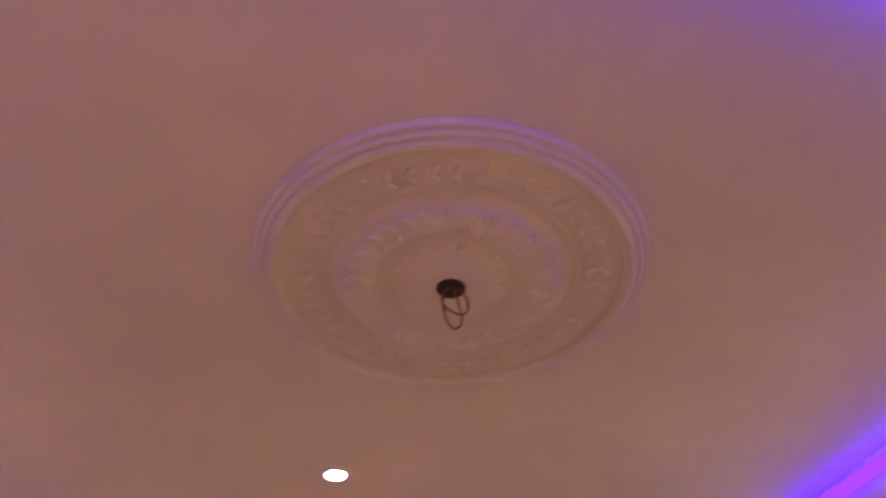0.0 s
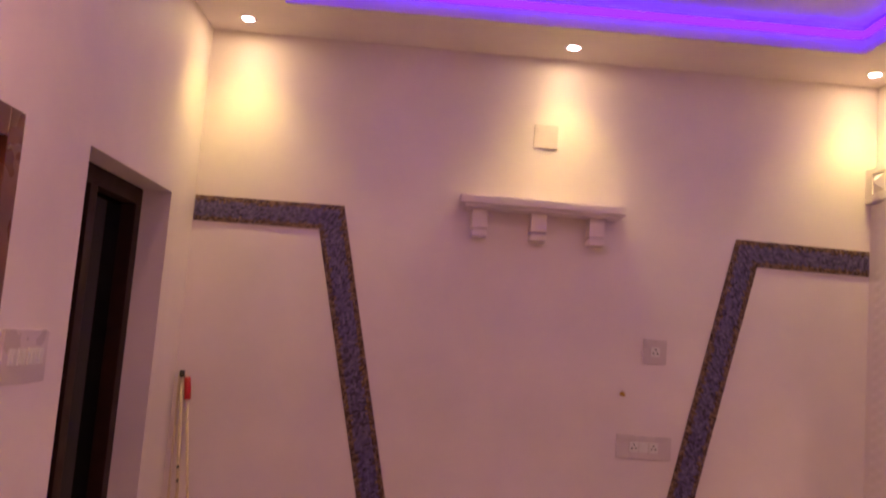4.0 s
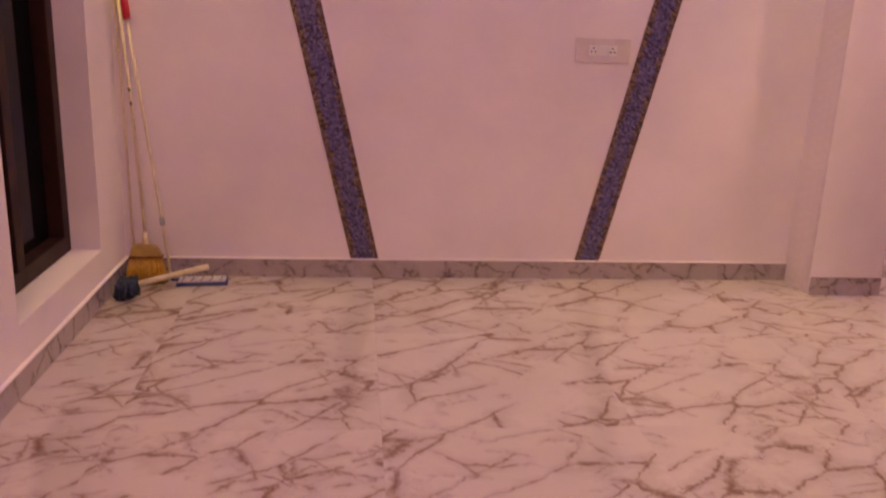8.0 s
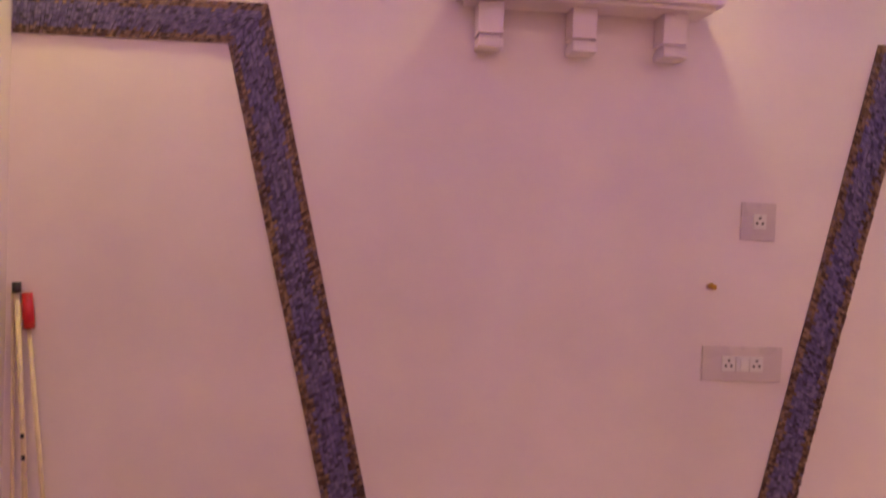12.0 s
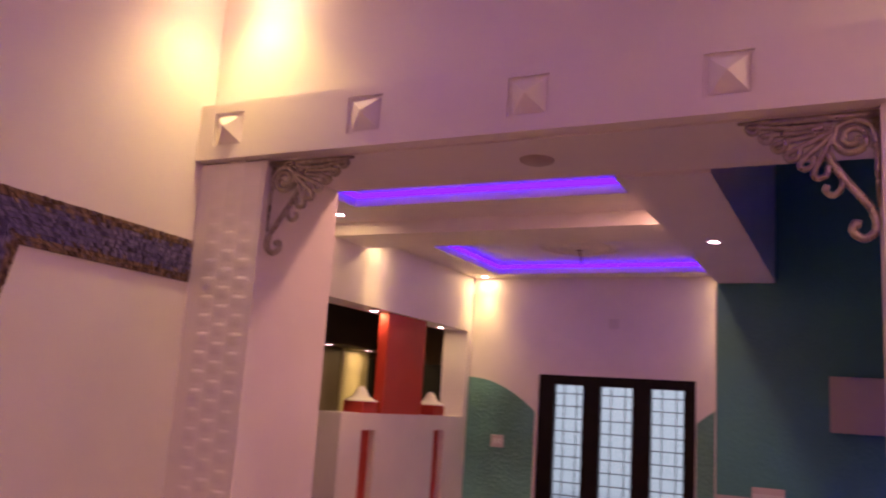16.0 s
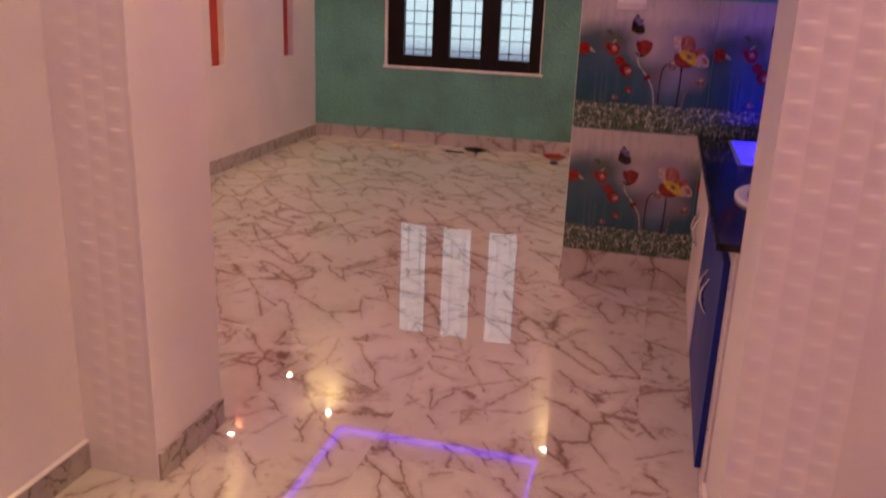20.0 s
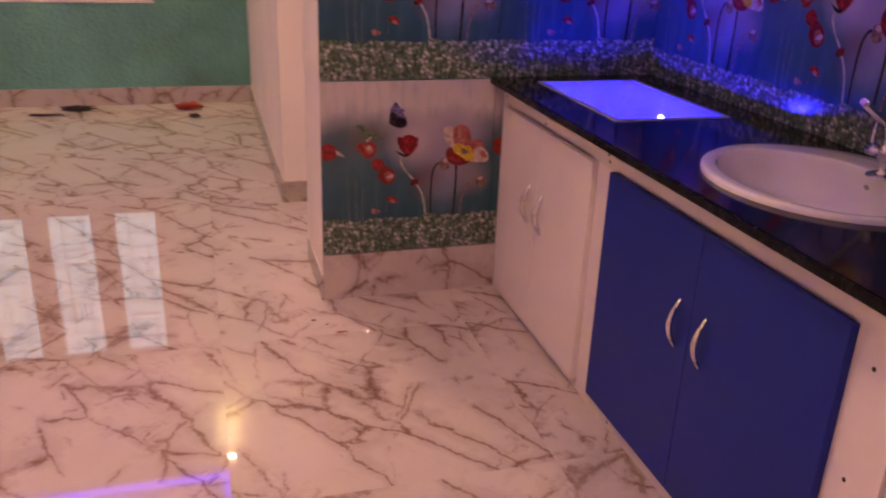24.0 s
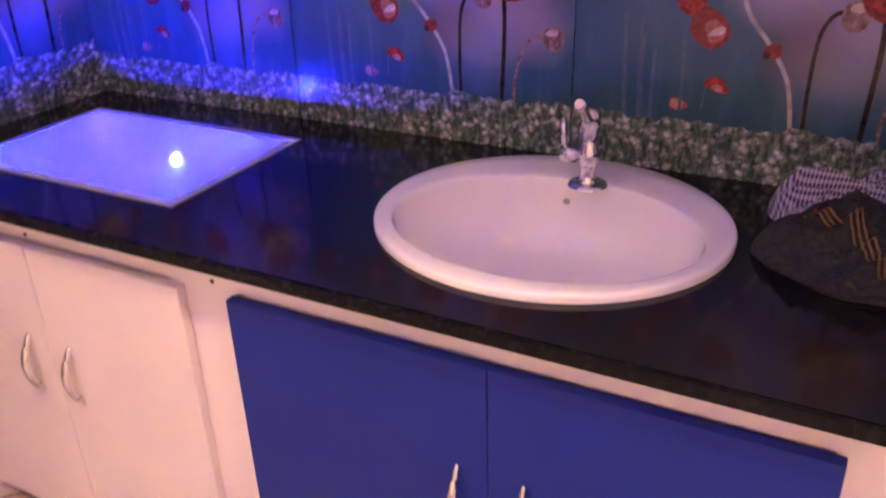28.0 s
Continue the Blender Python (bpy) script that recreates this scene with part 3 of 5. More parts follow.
M_DOOR = plain("brown_door_wood", (0.13, 0.035, 0.018), 0.28, 0, 0.3, 9.0, 0.4)
door = thing("door_1", "closed reddish-brown wooden door in a wooden frame", "door", at=(-0.1, (DY0 + DY1) / 2, 0), kind="structure")
for g in ((-0.13, 0.006, DY1 - 0.08, DY1, 0, 2.03), (-0.13, 0.006, DY0, DY0 + 0.08, 0, 2.03), (-0.13, 0.006, DY0 + 0.08, DY1 - 0.08, 1.95, 2.03)):
    part("door_frame", boxed(g, bevel=0.004), M_DOOR, door)
leaf_ob = part("door_leaf", boxed((-0.09, -0.05, DY0 + 0.082, DY1 - 0.082, 0.005, 1.948)), M_DOOR, door)
for z0, z1 in ((0.15, 0.85), (1.0, 1.8)):
    part("door_panel", boxed((-0.052, -0.042, DY0 + 0.2, DY1 - 0.2, z0, z1), bevel=0.008), M_DOOR, leaf_ob)
part("door_handle", tube(bmesh.new(), [(-0.05, DY1 - 0.14, 1.0), (0.0, DY1 - 0.14, 1.0), (0.0, DY1 - 0.25, 1.0)], 0.008), M_CHROME, leaf_ob, "chrome lever handle")


# ---- switch plates and sockets ----
def plate(name, label, m, w, h, marks, category="socket"):
    """A plate that faces -y at its own origin, set by m. marks: rows of (kind, x)."""
    ob = thing(name, label, category)
    part("plate", boxed((-w / 2, w / 2, -0.0085, 0, -h / 2, h / 2), bevel=0.004), M_PLATE, ob)
    for kind, x in marks:
        cell = part("module", boxed((x - 0.021, x + 0.021, -0.0135, -0.0082, -0.023, 0.023), bevel=0.0012), M_PLASTIC, ob)
        if kind == "socket":
            for dx, dz in ((0, 0.010), (-0.009, -0.006), (0.009, -0.006)):
                hole = bmesh.new()
                bmesh.ops.create_cone(hole, cap_ends=True, segments=10, radius1=0.0044, radius2=0.0044, depth=0.001, matrix=Matrix.Translation((x + dx, -0.0138, dz)) @ Euler((radians(90), 0, 0)).to_matrix().to_4x4())
                part("pin_hole", hole, M_BLACK, cell)
        else:
            part("rocker", boxed((x - 0.009, x + 0.009, -0.017, -0.0137, -0.018, 0.018), bevel=0.0015), M_PLASTIC, cell)
    ob.matrix_basis = m
    return ob


plate("wall_socket", "square white wall socket", pose(2.207, 0, 1.538), 0.112, 0.116, [("socket", 0.002)])
plate("wall_socket", "wide white double socket plate on the wall", pose(2.178, 0, 1.096), 0.258, 0.108, [("socket", -0.046), ("switch", -0.001), ("socket", 0.044)])
plate("wall_plate", "blank square white wall plate above the shelf", pose(1.628, 0, 2.52), 0.115, 0.115, [], "wall plate")
plate("switch_plate", "white switch plate beside the door", pose(0, -1.53, 1.385, 0, 0, 90), 0.27, 0.15, [("switch", -0.08), ("switch", -0.03), ("switch", 0.03), ("switch", 0.08)], "switch")
plate("switch_plate", "white switch plate beside the relief pilaster", pose(W + 0.02, -2.11, 1.395, 0, 0, -90), 0.20, 0.165, [("switch", -0.045), ("switch", 0.0), ("switch", 0.045)], "switch")
plate("switch_plate", "small white switch plate on the teal wall", pose(XW - 0.004, 1.31, 1.372, 0, 0, -90), 0.125, 0.11, [("switch", -0.022), ("switch", 0.022)], "switch")
plate("switch_plate", "white switch plate at the top edge of the picture tiles", pose(XK - 0.006, -1.335, 1.367, 0, 0, -90), 0.135, 0.10, [("switch", -0.04), ("switch", 0.0), ("switch", 0.04)], "switch")
plate("wall_plate", "small white blank plate above the window", pose(XW, 0.25, 2.47, 0, 0, -90), 0.09, 0.09, [], "wall plate")

M_BRASS = plain("brass", (0.55, 0.30, 0.03), 0.35, 0.7, 0.2, 40.0)
hook = thing("cable_stub", "small brass-yellow cable stub in the wall", "cable", at=(2.062, 0, 1.333))
bm = tube(bmesh.new(), [(2.062, 0.0, 1.333), (2.062, -0.02, 1.335), (2.066, -0.034, 1.332)], 0.011, 10, [0.8, 1.0, 0.75])
part("stub", bm, M_BRASS, hook)

# ---- shelf with corbels ----
shelf = thing("wall_shelf", "white wall shelf on three corbels", "shelf", at=(1.62, 0, 2.17))
part("board", boxed((1.238, 2.004, -0.155, 0, 2.148, 2.188), bevel=0.008), M_WALL, shelf)
part("moulding", boxed((1.262, 1.98, -0.135, 0, 2.135, 2.1478), bevel=0.004), M_WALL, shelf)
for x in (1.337, 1.612, 1.885):
    c = part("corbel", boxed((x - 0.037, x + 0.037, -0.085, 0, 2.045, 2.1346), (x - 0.030, x + 0.030, -0.07, 0, 2.032, 2.046), bevel=0.004), M_WALL, shelf)
    part("corbel_foot", boxed((x - 0.037, x + 0.037, -0.095, 0, 2.005, 2.032), bevel=0.007), M_WALL, c)


# ---- mosaic bands ----
def mosaic_mat(name, stops):
    m, nt, b = material(name)
    geo = nt.nodes.new("ShaderNodeNewGeometry")
    nt.links.new(ramp(nt, geo.outputs["Random Per Island"], stops), b.inputs["Base Color"])
    b.inputs["Roughness"].default_value = 0.32
    return m


M_MOS_BLUE = mosaic_mat("blue_mosaic", [(0.0, (0.03, 0.024, 0.06)), (0.25, (0.10, 0.08, 0.20)), (0.7, (0.16, 0.13, 0.30)), (1.0, (0.24, 0.20, 0.36))])
M_MOS_GOLD = mosaic_mat("brown_gold_mosaic", [(0.0, (0.045, 0.018, 0.014)), (0.4, (0.16, 0.085, 0.05)), (0.75, (0.34, 0.21, 0.12)), (1.0, (0.12, 0.09, 0.17))])
M_GROUT = plain("mosaic_backing", (0.05, 0.03, 0.04), 0.6, 0, 0.3, 50.0)
dice = random.Random(5)


def mosaic_band(o0, o1, i0, i1, label):
    """A band on the feature wall between an outer and an inner edge, each from a start to an end (x, z)."""
    ob = thing("mosaic_band", label, "wall decoration", "mosaic bands", (o0[0], 0, o0[1]))
    o0, o1, i0, i1 = (Vector(p) for p in (o0, o1, i0, i1))
    nl, nw = int((o1 - o0).length / 0.0105), 11
    bm = bmesh.new()
    for a, b, c, d in ((o0, o1, i1, i0),):
        f = [bm.verts.new((p.x, yy, p.y)) for yy in (-0.0005, -0.003) for p in (a, b, c, d)]
        for q in ((0, 1, 2, 3), (4, 5, 6, 7), (0, 1, 5, 4), (1, 2, 6, 5), (2, 3, 7, 6), (3, 0, 4, 7)):
            bm.faces.new([f[k] for k in q])
    part("backing", bm, M_GROUT, ob)

    def at(u, v):
        return (o0.lerp(o1, u)).lerp(i0.lerp(i1, u), v)
    sets = {"mosaic_centre": ([], []), "mosaic_border": ([], [])}
    for i in range(nl):
        for j in range(nw):
            edge = j in (0, 1, nw - 1, nw - 2) or (j in (2, nw - 3) and dice.random() < 0.25)
            vs, fs = sets["mosaic_border" if edge else "mosaic_centre"]
            h = -0.004 - dice.random() * 0.005
            g = 0.06
            ju, jv = dice.uniform(-0.1, 0.1), dice.uniform(-0.1, 0.1)
            corners = [at((i + ju + a) / nl, min(1.02, max(-0.02, (j + jv + b) / nw))) for a, b in ((g, g), (1 - g, g), (1 - g, 1 - g), (g, 1 - g))]
            k = len(vs)
            vs += [(p.x, -0.0025, p.y) for p in corners] + [(p.x, h + dice.uniform(-0.0008, 0.0008), p.y) for p in corners]
            fs += [(k + 4, k + 5, k + 6, k + 7), (k, k + 1, k + 5, k + 4), (k + 1, k + 2, k + 6, k + 5), (k + 2, k + 3, k + 7, k + 6), (k + 3, k, k + 4, k + 7)]
    for name, mat in (("mosaic_centre", M_MOS_BLUE), ("mosaic_border", M_MOS_GOLD)):
        me = bpy.data.meshes.new(name)
        me.from_pydata(sets[name][0], [], sets[name][1])
        me.materials.append(mat)
        pc = new(name, me)
        pc.parent = ob
        pc.matrix_parent_inverse = ob.matrix_basis.inverted()
        tagged(pc, kind="stuff")


MB = "blue glass mosaic band with brown and gold borders"
mosaic_band((0.003, 2.1), (0.70, 2.105), (0.003, 1.98), (0.591, 1.985), MB)
mosaic_band((0.70, 2.105), (1.168, SK), (0.591, 1.985), (1.037, SK), MB)
mosaic_band((W - 0.004, 2.095), (2.570, 2.102), (W - 0.004, 1.975), (2.676, 1.977), MB)
mosaic_band((2.570, 2.102), (2.127, SK), (2.676, 1.977), (2.248, SK), MB)

# ---- cleaning tools in the corner ----
M_CANE = plain("pale_wooden_handle", (0.62, 0.50, 0.33), 0.5, 0, 0.2, 25.0)
M_REDP = plain("red_plastic", (0.50, 0.012, 0.012), 0.35)
M_YELLOW = plain("amber_plastic", (0.50, 0.265, 0.012), 0.3, 0, 0.25, 60.0)
M_OCHRE = plain("ochre_plastic", (0.44, 0.29, 0.07), 0.35, 0, 0.2, 16.0)
M_AMBER_DARK = plain("dark_amber_plastic", (0.20, 0.075, 0.01), 0.4, 0, 0.2, 20.0)
M_MOP = plain("dark_blue_mop", (0.02, 0.028, 0.06), 0.9, 0, 0.6, 60.0)
M_WIPER = plain("blue_grey_rubber", (0.05, 0.065, 0.16), 0.6, 0, 0.3, 30.0)
M_PADCLOTH = plain("pale_pad_cloth", (0.50, 0.44, 0.50), 0.9, 0, 0.3, 50.0)
M_STEEL = plain("brushed_steel", (0.4, 0.4, 0.42), 0.35, 0.9)

pan = thing("broom", "amber plastic broom with a long pale handle standing in the corner", "broom", at=(0.12, -0.12, 0))
bristles = bmesh.new()
br = random.Random(3)
for k in range(230):
    u, w = br.uniform(-1, 1), br.uniform(-1, 1)
    a = Vector((0.120 + 0.066 * u, -0.120 + 0.012 * w, 0.122))
    b = Vector((0.122 + 0.086 * u + br.uniform(-0.004, 0.004), -0.128 + 0.028 * w + br.uniform(-0.004, 0.004), br.uniform(0.0, 0.012)))
    tube(bristles, [a, (a + b) / 2 + Vector((0.006 * u, -0.004, 0)), b], 0.0046, 5, [1, 1, 0.75])
part("bristles", bristles, M_YELLOW, pan, "amber plastic bristles")
head = bmesh.new()
outline = [(0.050, 0.124), (0.190, 0.128), (0.184, 0.150), (0.176, 0.168), (0.150, 0.180), (0.100, 0.188), (0.070, 0.182), (0.058, 0.165)]
rows = [[head.verts.new((px, py, pz)) for px, pz in outline] for py in (-0.138, -0.102)]
for k in range(8):
    head.faces.new((rows[0][k], rows[0][(k + 1) % 8], rows[1][(k + 1) % 8], rows[1][k]))
head.faces.new(rows[0])
head.faces.new(rows[1][::-1])
bmesh.ops.bevel(head, geom=head.edges[:], offset=0.005, segments=2, affect="EDGES")
part("head", head, M_OCHRE, pan, "paler ochre plastic head")
rib = bmesh.new()
for k in range(15):
    x = 0.050 + 0.0098 * k
    box(rib, x, x + 0.0082, -0.142, -0.098, 0.117 + 0.0003 * k + 0.002 * (k % 2), 0.127 + 0.0003 * k + 0.002 * (k % 2), 0.002)
part("rib", rib, M_AMBER_DARK, pan, "dark amber binding")
part("collar", tube(bmesh.new(), [(0.122, -0.115, 0.18), (0.118, -0.112, 0.235)], 0.0125, 12, [1.25, 0.9]), M_CANE, pan)
part("handle", tube(bmesh.new(), [(0.120, -0.113, 0.22), (0.080, -0.06, 0.8), (0.040, -0.03, 1.255)], 0.0072, 10), M_CANE, pan)
part("end_cap", tube(bmesh.new(), [(0.040, -0.03, 1.255), (0.038, -0.028, 1.285)], 0.012, 10), M_BLACK, pan, "black plastic end cap")
for z in (0.86, 0.80):
    x, y = 0.080 - 0.040 * (z - 0.8) / 0.455, -0.06 + 0.03 * (z - 0.8) / 0.455
    part("mark", tube(bmesh.new(), [(x, y - 0.002, z - 0.007), (x - 0.0012, y - 0.0012, z + 0.007)], 0.0068, 8), M_BLACK, pan, "small dark mark on the handle")

mop = thing("flat_mop", "pale handled flat floor mop with a red grip, leaning", "mop", at=(0.2, -0.12, 0))
part("handle", tube(bmesh.new(), [(0.232, -0.15, 0.03), (0.198, -0.12, 0.3), (0.132, -0.075, 0.75), (0.070, -0.022, 1.17)], 0.0064, 10), M_CANE, mop)
part("grip", tube(bmesh.new(), [(0.073, -0.024, 1.155), (0.069, -0.022, 1.2), (0.062, -0.018, 1.255)], 0.0155, 12, [1, 1.05, 0.9]), M_REDP, mop, "red plastic grip")
part("ferrule", tube(bmesh.new(), [(0.201, -0.123, 0.27), (0.196, -0.119, 0.31)], 0.012, 10), M_STEEL, mop)
pad = boxed((-0.105, 0.105, -0.040, 0.040, 0.004, 0.020), bevel=0.004)
rim = boxed((-0.110, 0.110, -0.052, -0.041, 0.0, 0.016), (0.106, 0.114, -0.040, 0.044, 0.0, 0.022), bevel=0.003)
threads = bmesh.new()
for k in range(5):
    x = -0.09 + 0.042 * k
    tube(threads, [(x, -0.038, 0.0205), (x + 0.012, 0.0, 0.0215), (x + 0.006, 0.038, 0.0205)], 0.0022, 6)
for bm_, nm, mt, lb in ((pad, "pad", M_PADCLOTH, "pale violet grey cloth pad"), (rim, "rim", M_WIPER, "dark blue rubber rim"), (threads, "thread", M_WIPER, "blue threads over the pad")):
    bmesh.ops.transform(bm_, matrix=pose(0.362, -0.113, 0.0, 0, 0, 6), verts=bm_.verts[:])
    part(nm, bm_, mt, mop, lb)
part("hinge", tube(bmesh.new(), [(0.232, -0.15, 0.03), (0.262, -0.135, 0.02)], 0.009, 10), M_WIPER, mop, "blue plastic hinge")
stick = thing("wooden_stick", "thin bare wooden stick leaning in the corner", "stick", at=(0.03, -0.03, 0))
part("rod", tube(bmesh.new(), [(0.052, -0.05, 0.0), (0.036, -0.022, 0.7), (0.024, -0.014, 1.26)], 0.0055, 8), M_CANE, stick)

squeegee = thing("floor_brush", "dark blue floor brush with a cut pale handle on the floor", "brush", at=(0.1, -0.33, 0))
hairs = bmesh.new()
hd = random.Random(8)
for k in range(90):
    a = Vector((0.082 + hd.uniform(-0.03, 0.034), -0.325 + hd.uniform(-0.058, 0.058), hd.uniform(0.06, 0.082)))
    b = a + Vector((hd.uniform(-0.02, 0.02), hd.uniform(-0.035, 0.02), 0.004 - a.z + hd.uniform(0, 0.02)))
    tube(hairs, [a, (a + b) / 2 + Vector((hd.uniform(-0.01, 0.01),) * 3), b], 0.008, 5)
part("head", hairs, M_MOP, squeegee)
part("head_block", boxed((0.050, 0.120, -0.355, -0.270, 0.056, 0.078), bevel=0.010), M_MOP, squeegee)
part("handle", tube(bmesh.new(), [(0.115, -0.28, 0.045), (0.25, -0.2, 0.062), (0.39, -0.115, 0.078)], 0.0135, 10), M_CANE, squeegee)

# ---- dining: window wall ----
ARC_Y0, ARC_Y1 = 1.62, 0.945


def dado():
    """Teal paint below a line that falls in a quarter curve towards the window on both sides."""
    ztop, zend, n = 1.945, 1.65, 16

    def line(a):
        return ztop - (ztop - zend) * a * a
    cols = [(YP - 0.001, 0.115, ztop)] + [(ARC_Y0 + (ARC_Y1 - ARC_Y0) * k / n, 0.115, line(k / n)) for k in range(n + 1)]
    cols += [(ARC_Y1, 0.115, 0.68), (-0.47, 0.115, 0.68)]
    right = [(-0.47 - 0.675 * (1 - k / n), 0.115, line(k / n)) for k in range(n, -1, -1)]
    cols += [c for c in right if c[0] > YS + 0.001] + [(YS + 0.001, 0.115, 1.94)]
    bm = bmesh.new()
    vs = [[bm.verts.new((x, y, z)) for x in (XW - 0.004, XW) for z in (z0, z1)] for y, z0, z1 in cols]
    for a, b in zip(vs, vs[1:]):
        if (a[0].co - b[0].co).length > 1e-5:
            bm.faces.new((a[0], b[0], b[1], a[1]))
            bm.faces.new((a[1], b[1], b[3], a[3]))
    return bm


structure("trim_teal_dado", dado(), M_TEAL_ROUGH, "teal textured paint with curved shoulders round the window", "wall paint")
win2 = thing("window_2", "dark wooden window with three lit panes and thin bars", "window", at=(XW + 0.05, 0.237, 0.69), kind="structure")
wy0, wy1, wz0, wz1 = -0.46, 0.934, 0.69, 2.0
fx0, fx1 = XW + 0.02, XW + 0.09
PANES = [(0.522, 0.788), (0.079, 0.365), (-0.358, -0.083)]
edges_y = [wy1, 0.788, 0.522, 0.365, 0.079, -0.083, -0.358, wy0]
for a, b in zip(edges_y[::2], edges_y[1::2]):
    part("window_frame", boxed((fx0, fx1, b, a, wz0, wz1), bevel=0.004), M_WOOD, win2)
for y0, y1 in PANES:
    part("window_frame", boxed((fx0, fx1, y0, y1, wz0, 0.79), bevel=0.004), M_WOOD, win2)
    part("window_frame", boxed((fx0, fx1, y0, y1, 1.915, wz1), bevel=0.004), M_WOOD, win2)
    pane = part("pane", boxed((XW + 0.066, XW + 0.072, y0, y1, 0.79, 1.915)), M_GLASS, win2, "frosted pane that glows in place of light from outside")
    pane.visible_shadow = False
    for f in (0.24, 0.68):
        y = y0 + (y1 - y0) * f
        part("bar", boxed((XW + 0.055, XW + 0.062, y - 0.0038, y + 0.0038, 0.79, 1.915)), M_BLACK, win2)
    for k in range(10):
        z = 0.84 + k * 0.111
        part("bar", boxed((XW + 0.056, XW + 0.061, y0, y1, z - 0.0038, z + 0.0038)), M_BLACK, win2)
part("window_sill", boxed((XW - 0.018, XW + 0.02, wy0 - 0.03, wy1 + 0.035, wz0 - 0.02, wz0 - 0.001), bevel=0.004), M_WALL, win2)
part("reveal_strip", boxed((XW - 0.006, XW + 0.0, wy1, wy1 + 0.022, wz0, wz1 + 0.004)), M_WALL, win2)


def backdrop_mat():
    m, nt, b = material("glowing_backdrop")
    nt.nodes.remove(b)
    v = coords(nt)
    sep = nt.nodes.new("ShaderNodeSeparateXYZ")
    nt.links.new(v, sep.inputs[0])
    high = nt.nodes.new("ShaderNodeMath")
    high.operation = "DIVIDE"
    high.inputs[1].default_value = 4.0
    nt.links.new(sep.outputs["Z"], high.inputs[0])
    # outside light put into the sheet's glow: dim low down, brightest at the top
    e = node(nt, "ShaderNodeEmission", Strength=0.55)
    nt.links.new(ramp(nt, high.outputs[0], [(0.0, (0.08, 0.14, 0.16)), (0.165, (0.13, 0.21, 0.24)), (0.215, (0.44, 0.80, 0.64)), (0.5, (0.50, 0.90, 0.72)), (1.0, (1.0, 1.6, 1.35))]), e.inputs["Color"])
    nt.links.new(e.outputs[0], nt.nodes["Material Output"].inputs["Surface"])
    return m


structure("backdrop", boxed((XW + 1.6, XW + 1.62, -2.6, 1.79, -0.2, 4.2)), backdrop_mat(), "glowing sheet in place of pale evening light outside the window", "backdrop")

# bits lying on the dining floor
M_PETAL = plain("dried_petal", (0.35, 0.035, 0.02), 0.7, 0, 0.4, 60.0)
M_DARKBIT = plain("dark_scrap", (0.03, 0.016, 0.018), 0.8, 0, 0.4, 60.0)


def scrap(name, label, x, y, lx, ly, h, mat, seed):
    bm = bmesh.new()
    bmesh.ops.create_icosphere(bm, subdivisions=3, radius=1)
    for v in bm.verts:
        n = noise.noise(v.co * 2.3 + Vector((seed * 7.1, 0, 0)))
        v.co = Vector((x + v.co.x * lx * (1 + n), y + v.co.y * ly * (1 + n), max(0.0, (v.co.z * 0.5 + 0.45) * h * (1 + 0.8 * n))))
    ob = part(name, bm, mat)
    return tagged(ob, label, "litter")


scrap("scrap", "dark crumpled scrap on the marble floor", 8.56, 0.03, 0.035, 0.08, 0.035, M_DARKBIT, 1)
scrap("scrap", "dark trailing end of a scrap on the floor", 8.45, 0.2, 0.02, 0.09, 0.012, M_DARKBIT, 2)
scrap("petals", "heap of dried red petals on the floor", 8.57, -0.66, 0.05, 0.085, 0.03, M_PETAL, 3)
scrap("scrap", "small dark scrap beside the petals", 8.3, -0.695, 0.03, 0.03, 0.02, M_DARKBIT, 4)
scrap("thread", "short red thread on the kitchen floor", 5.147, -1.136, 0.003, 0.020, 0.003, M_PETAL, 6)
scrap("crumb", "small dark crumb on the kitchen floor", 5.249, -1.057, 0.005, 0.006, 0.003, M_DARKBIT, 7)
scrap("crumb", "small dark crumb on the kitchen floor", 5.212, -1.095, 0.004, 0.003, 0.002, M_DARKBIT, 8)
scrap("petal", "single orange petal on the floor", 8.52, 0.75, 0.025, 0.04, 0.012, M_YELLOW, 5)

# ---- dining: partition with niches ----
part_th = 0.25
low = bmesh.new()
NX = [(6.877, 7.083), (8.075, 8.273)]
NZ0, NZ1, ND = 0.768, 1.446, 0.058
box(low, 6.585, XW, YP + ND, YP + part_th, 0, 1.57)
box(low, 6.585, XW, YP, YP + ND, 0, NZ0)
box(low, 6.585, XW, YP, YP + ND, NZ1, 1.57)
for a, b in ((6.585, NX[0][0]), (NX[0][1], NX[1][0]), (NX[1][1], XW)):
    box(low, a, b, YP, YP + ND, NZ0, NZ1)
structure("wall_partition_low", low, M_WALL, "low white partition with two tall red niches", "wall")
for a, b in NX:
    ni = thing("niche", "tall narrow niche painted red inside", "niche", "partition niches", ((a + b) / 2, YP + ND, NZ0))
    part("back_panel", boxed((a, b, YP + ND - 0.004, YP + ND, NZ0, NZ1)), M_RED, ni, "red painted back")
    part("left_cheek", boxed((a, a + 0.004, YP + 0.002, YP + ND - 0.0042, NZ0, NZ1)), M_RED, ni)
    part("right_cheek", boxed((b - 0.004, b, YP + 0.002, YP + ND - 0.0042, NZ0, NZ1)), M_WALL, ni, "white painted cheek")
slab = thing("red_column", "broad red painted column standing on the partition", "column", at=(7.6, YP + 0.1, 1.57))
part("shaft", boxed((7.22, 7.87, YP + 0.035, YP + 0.125, 1.57, 2.37), bevel=0.004), M_RED, slab)
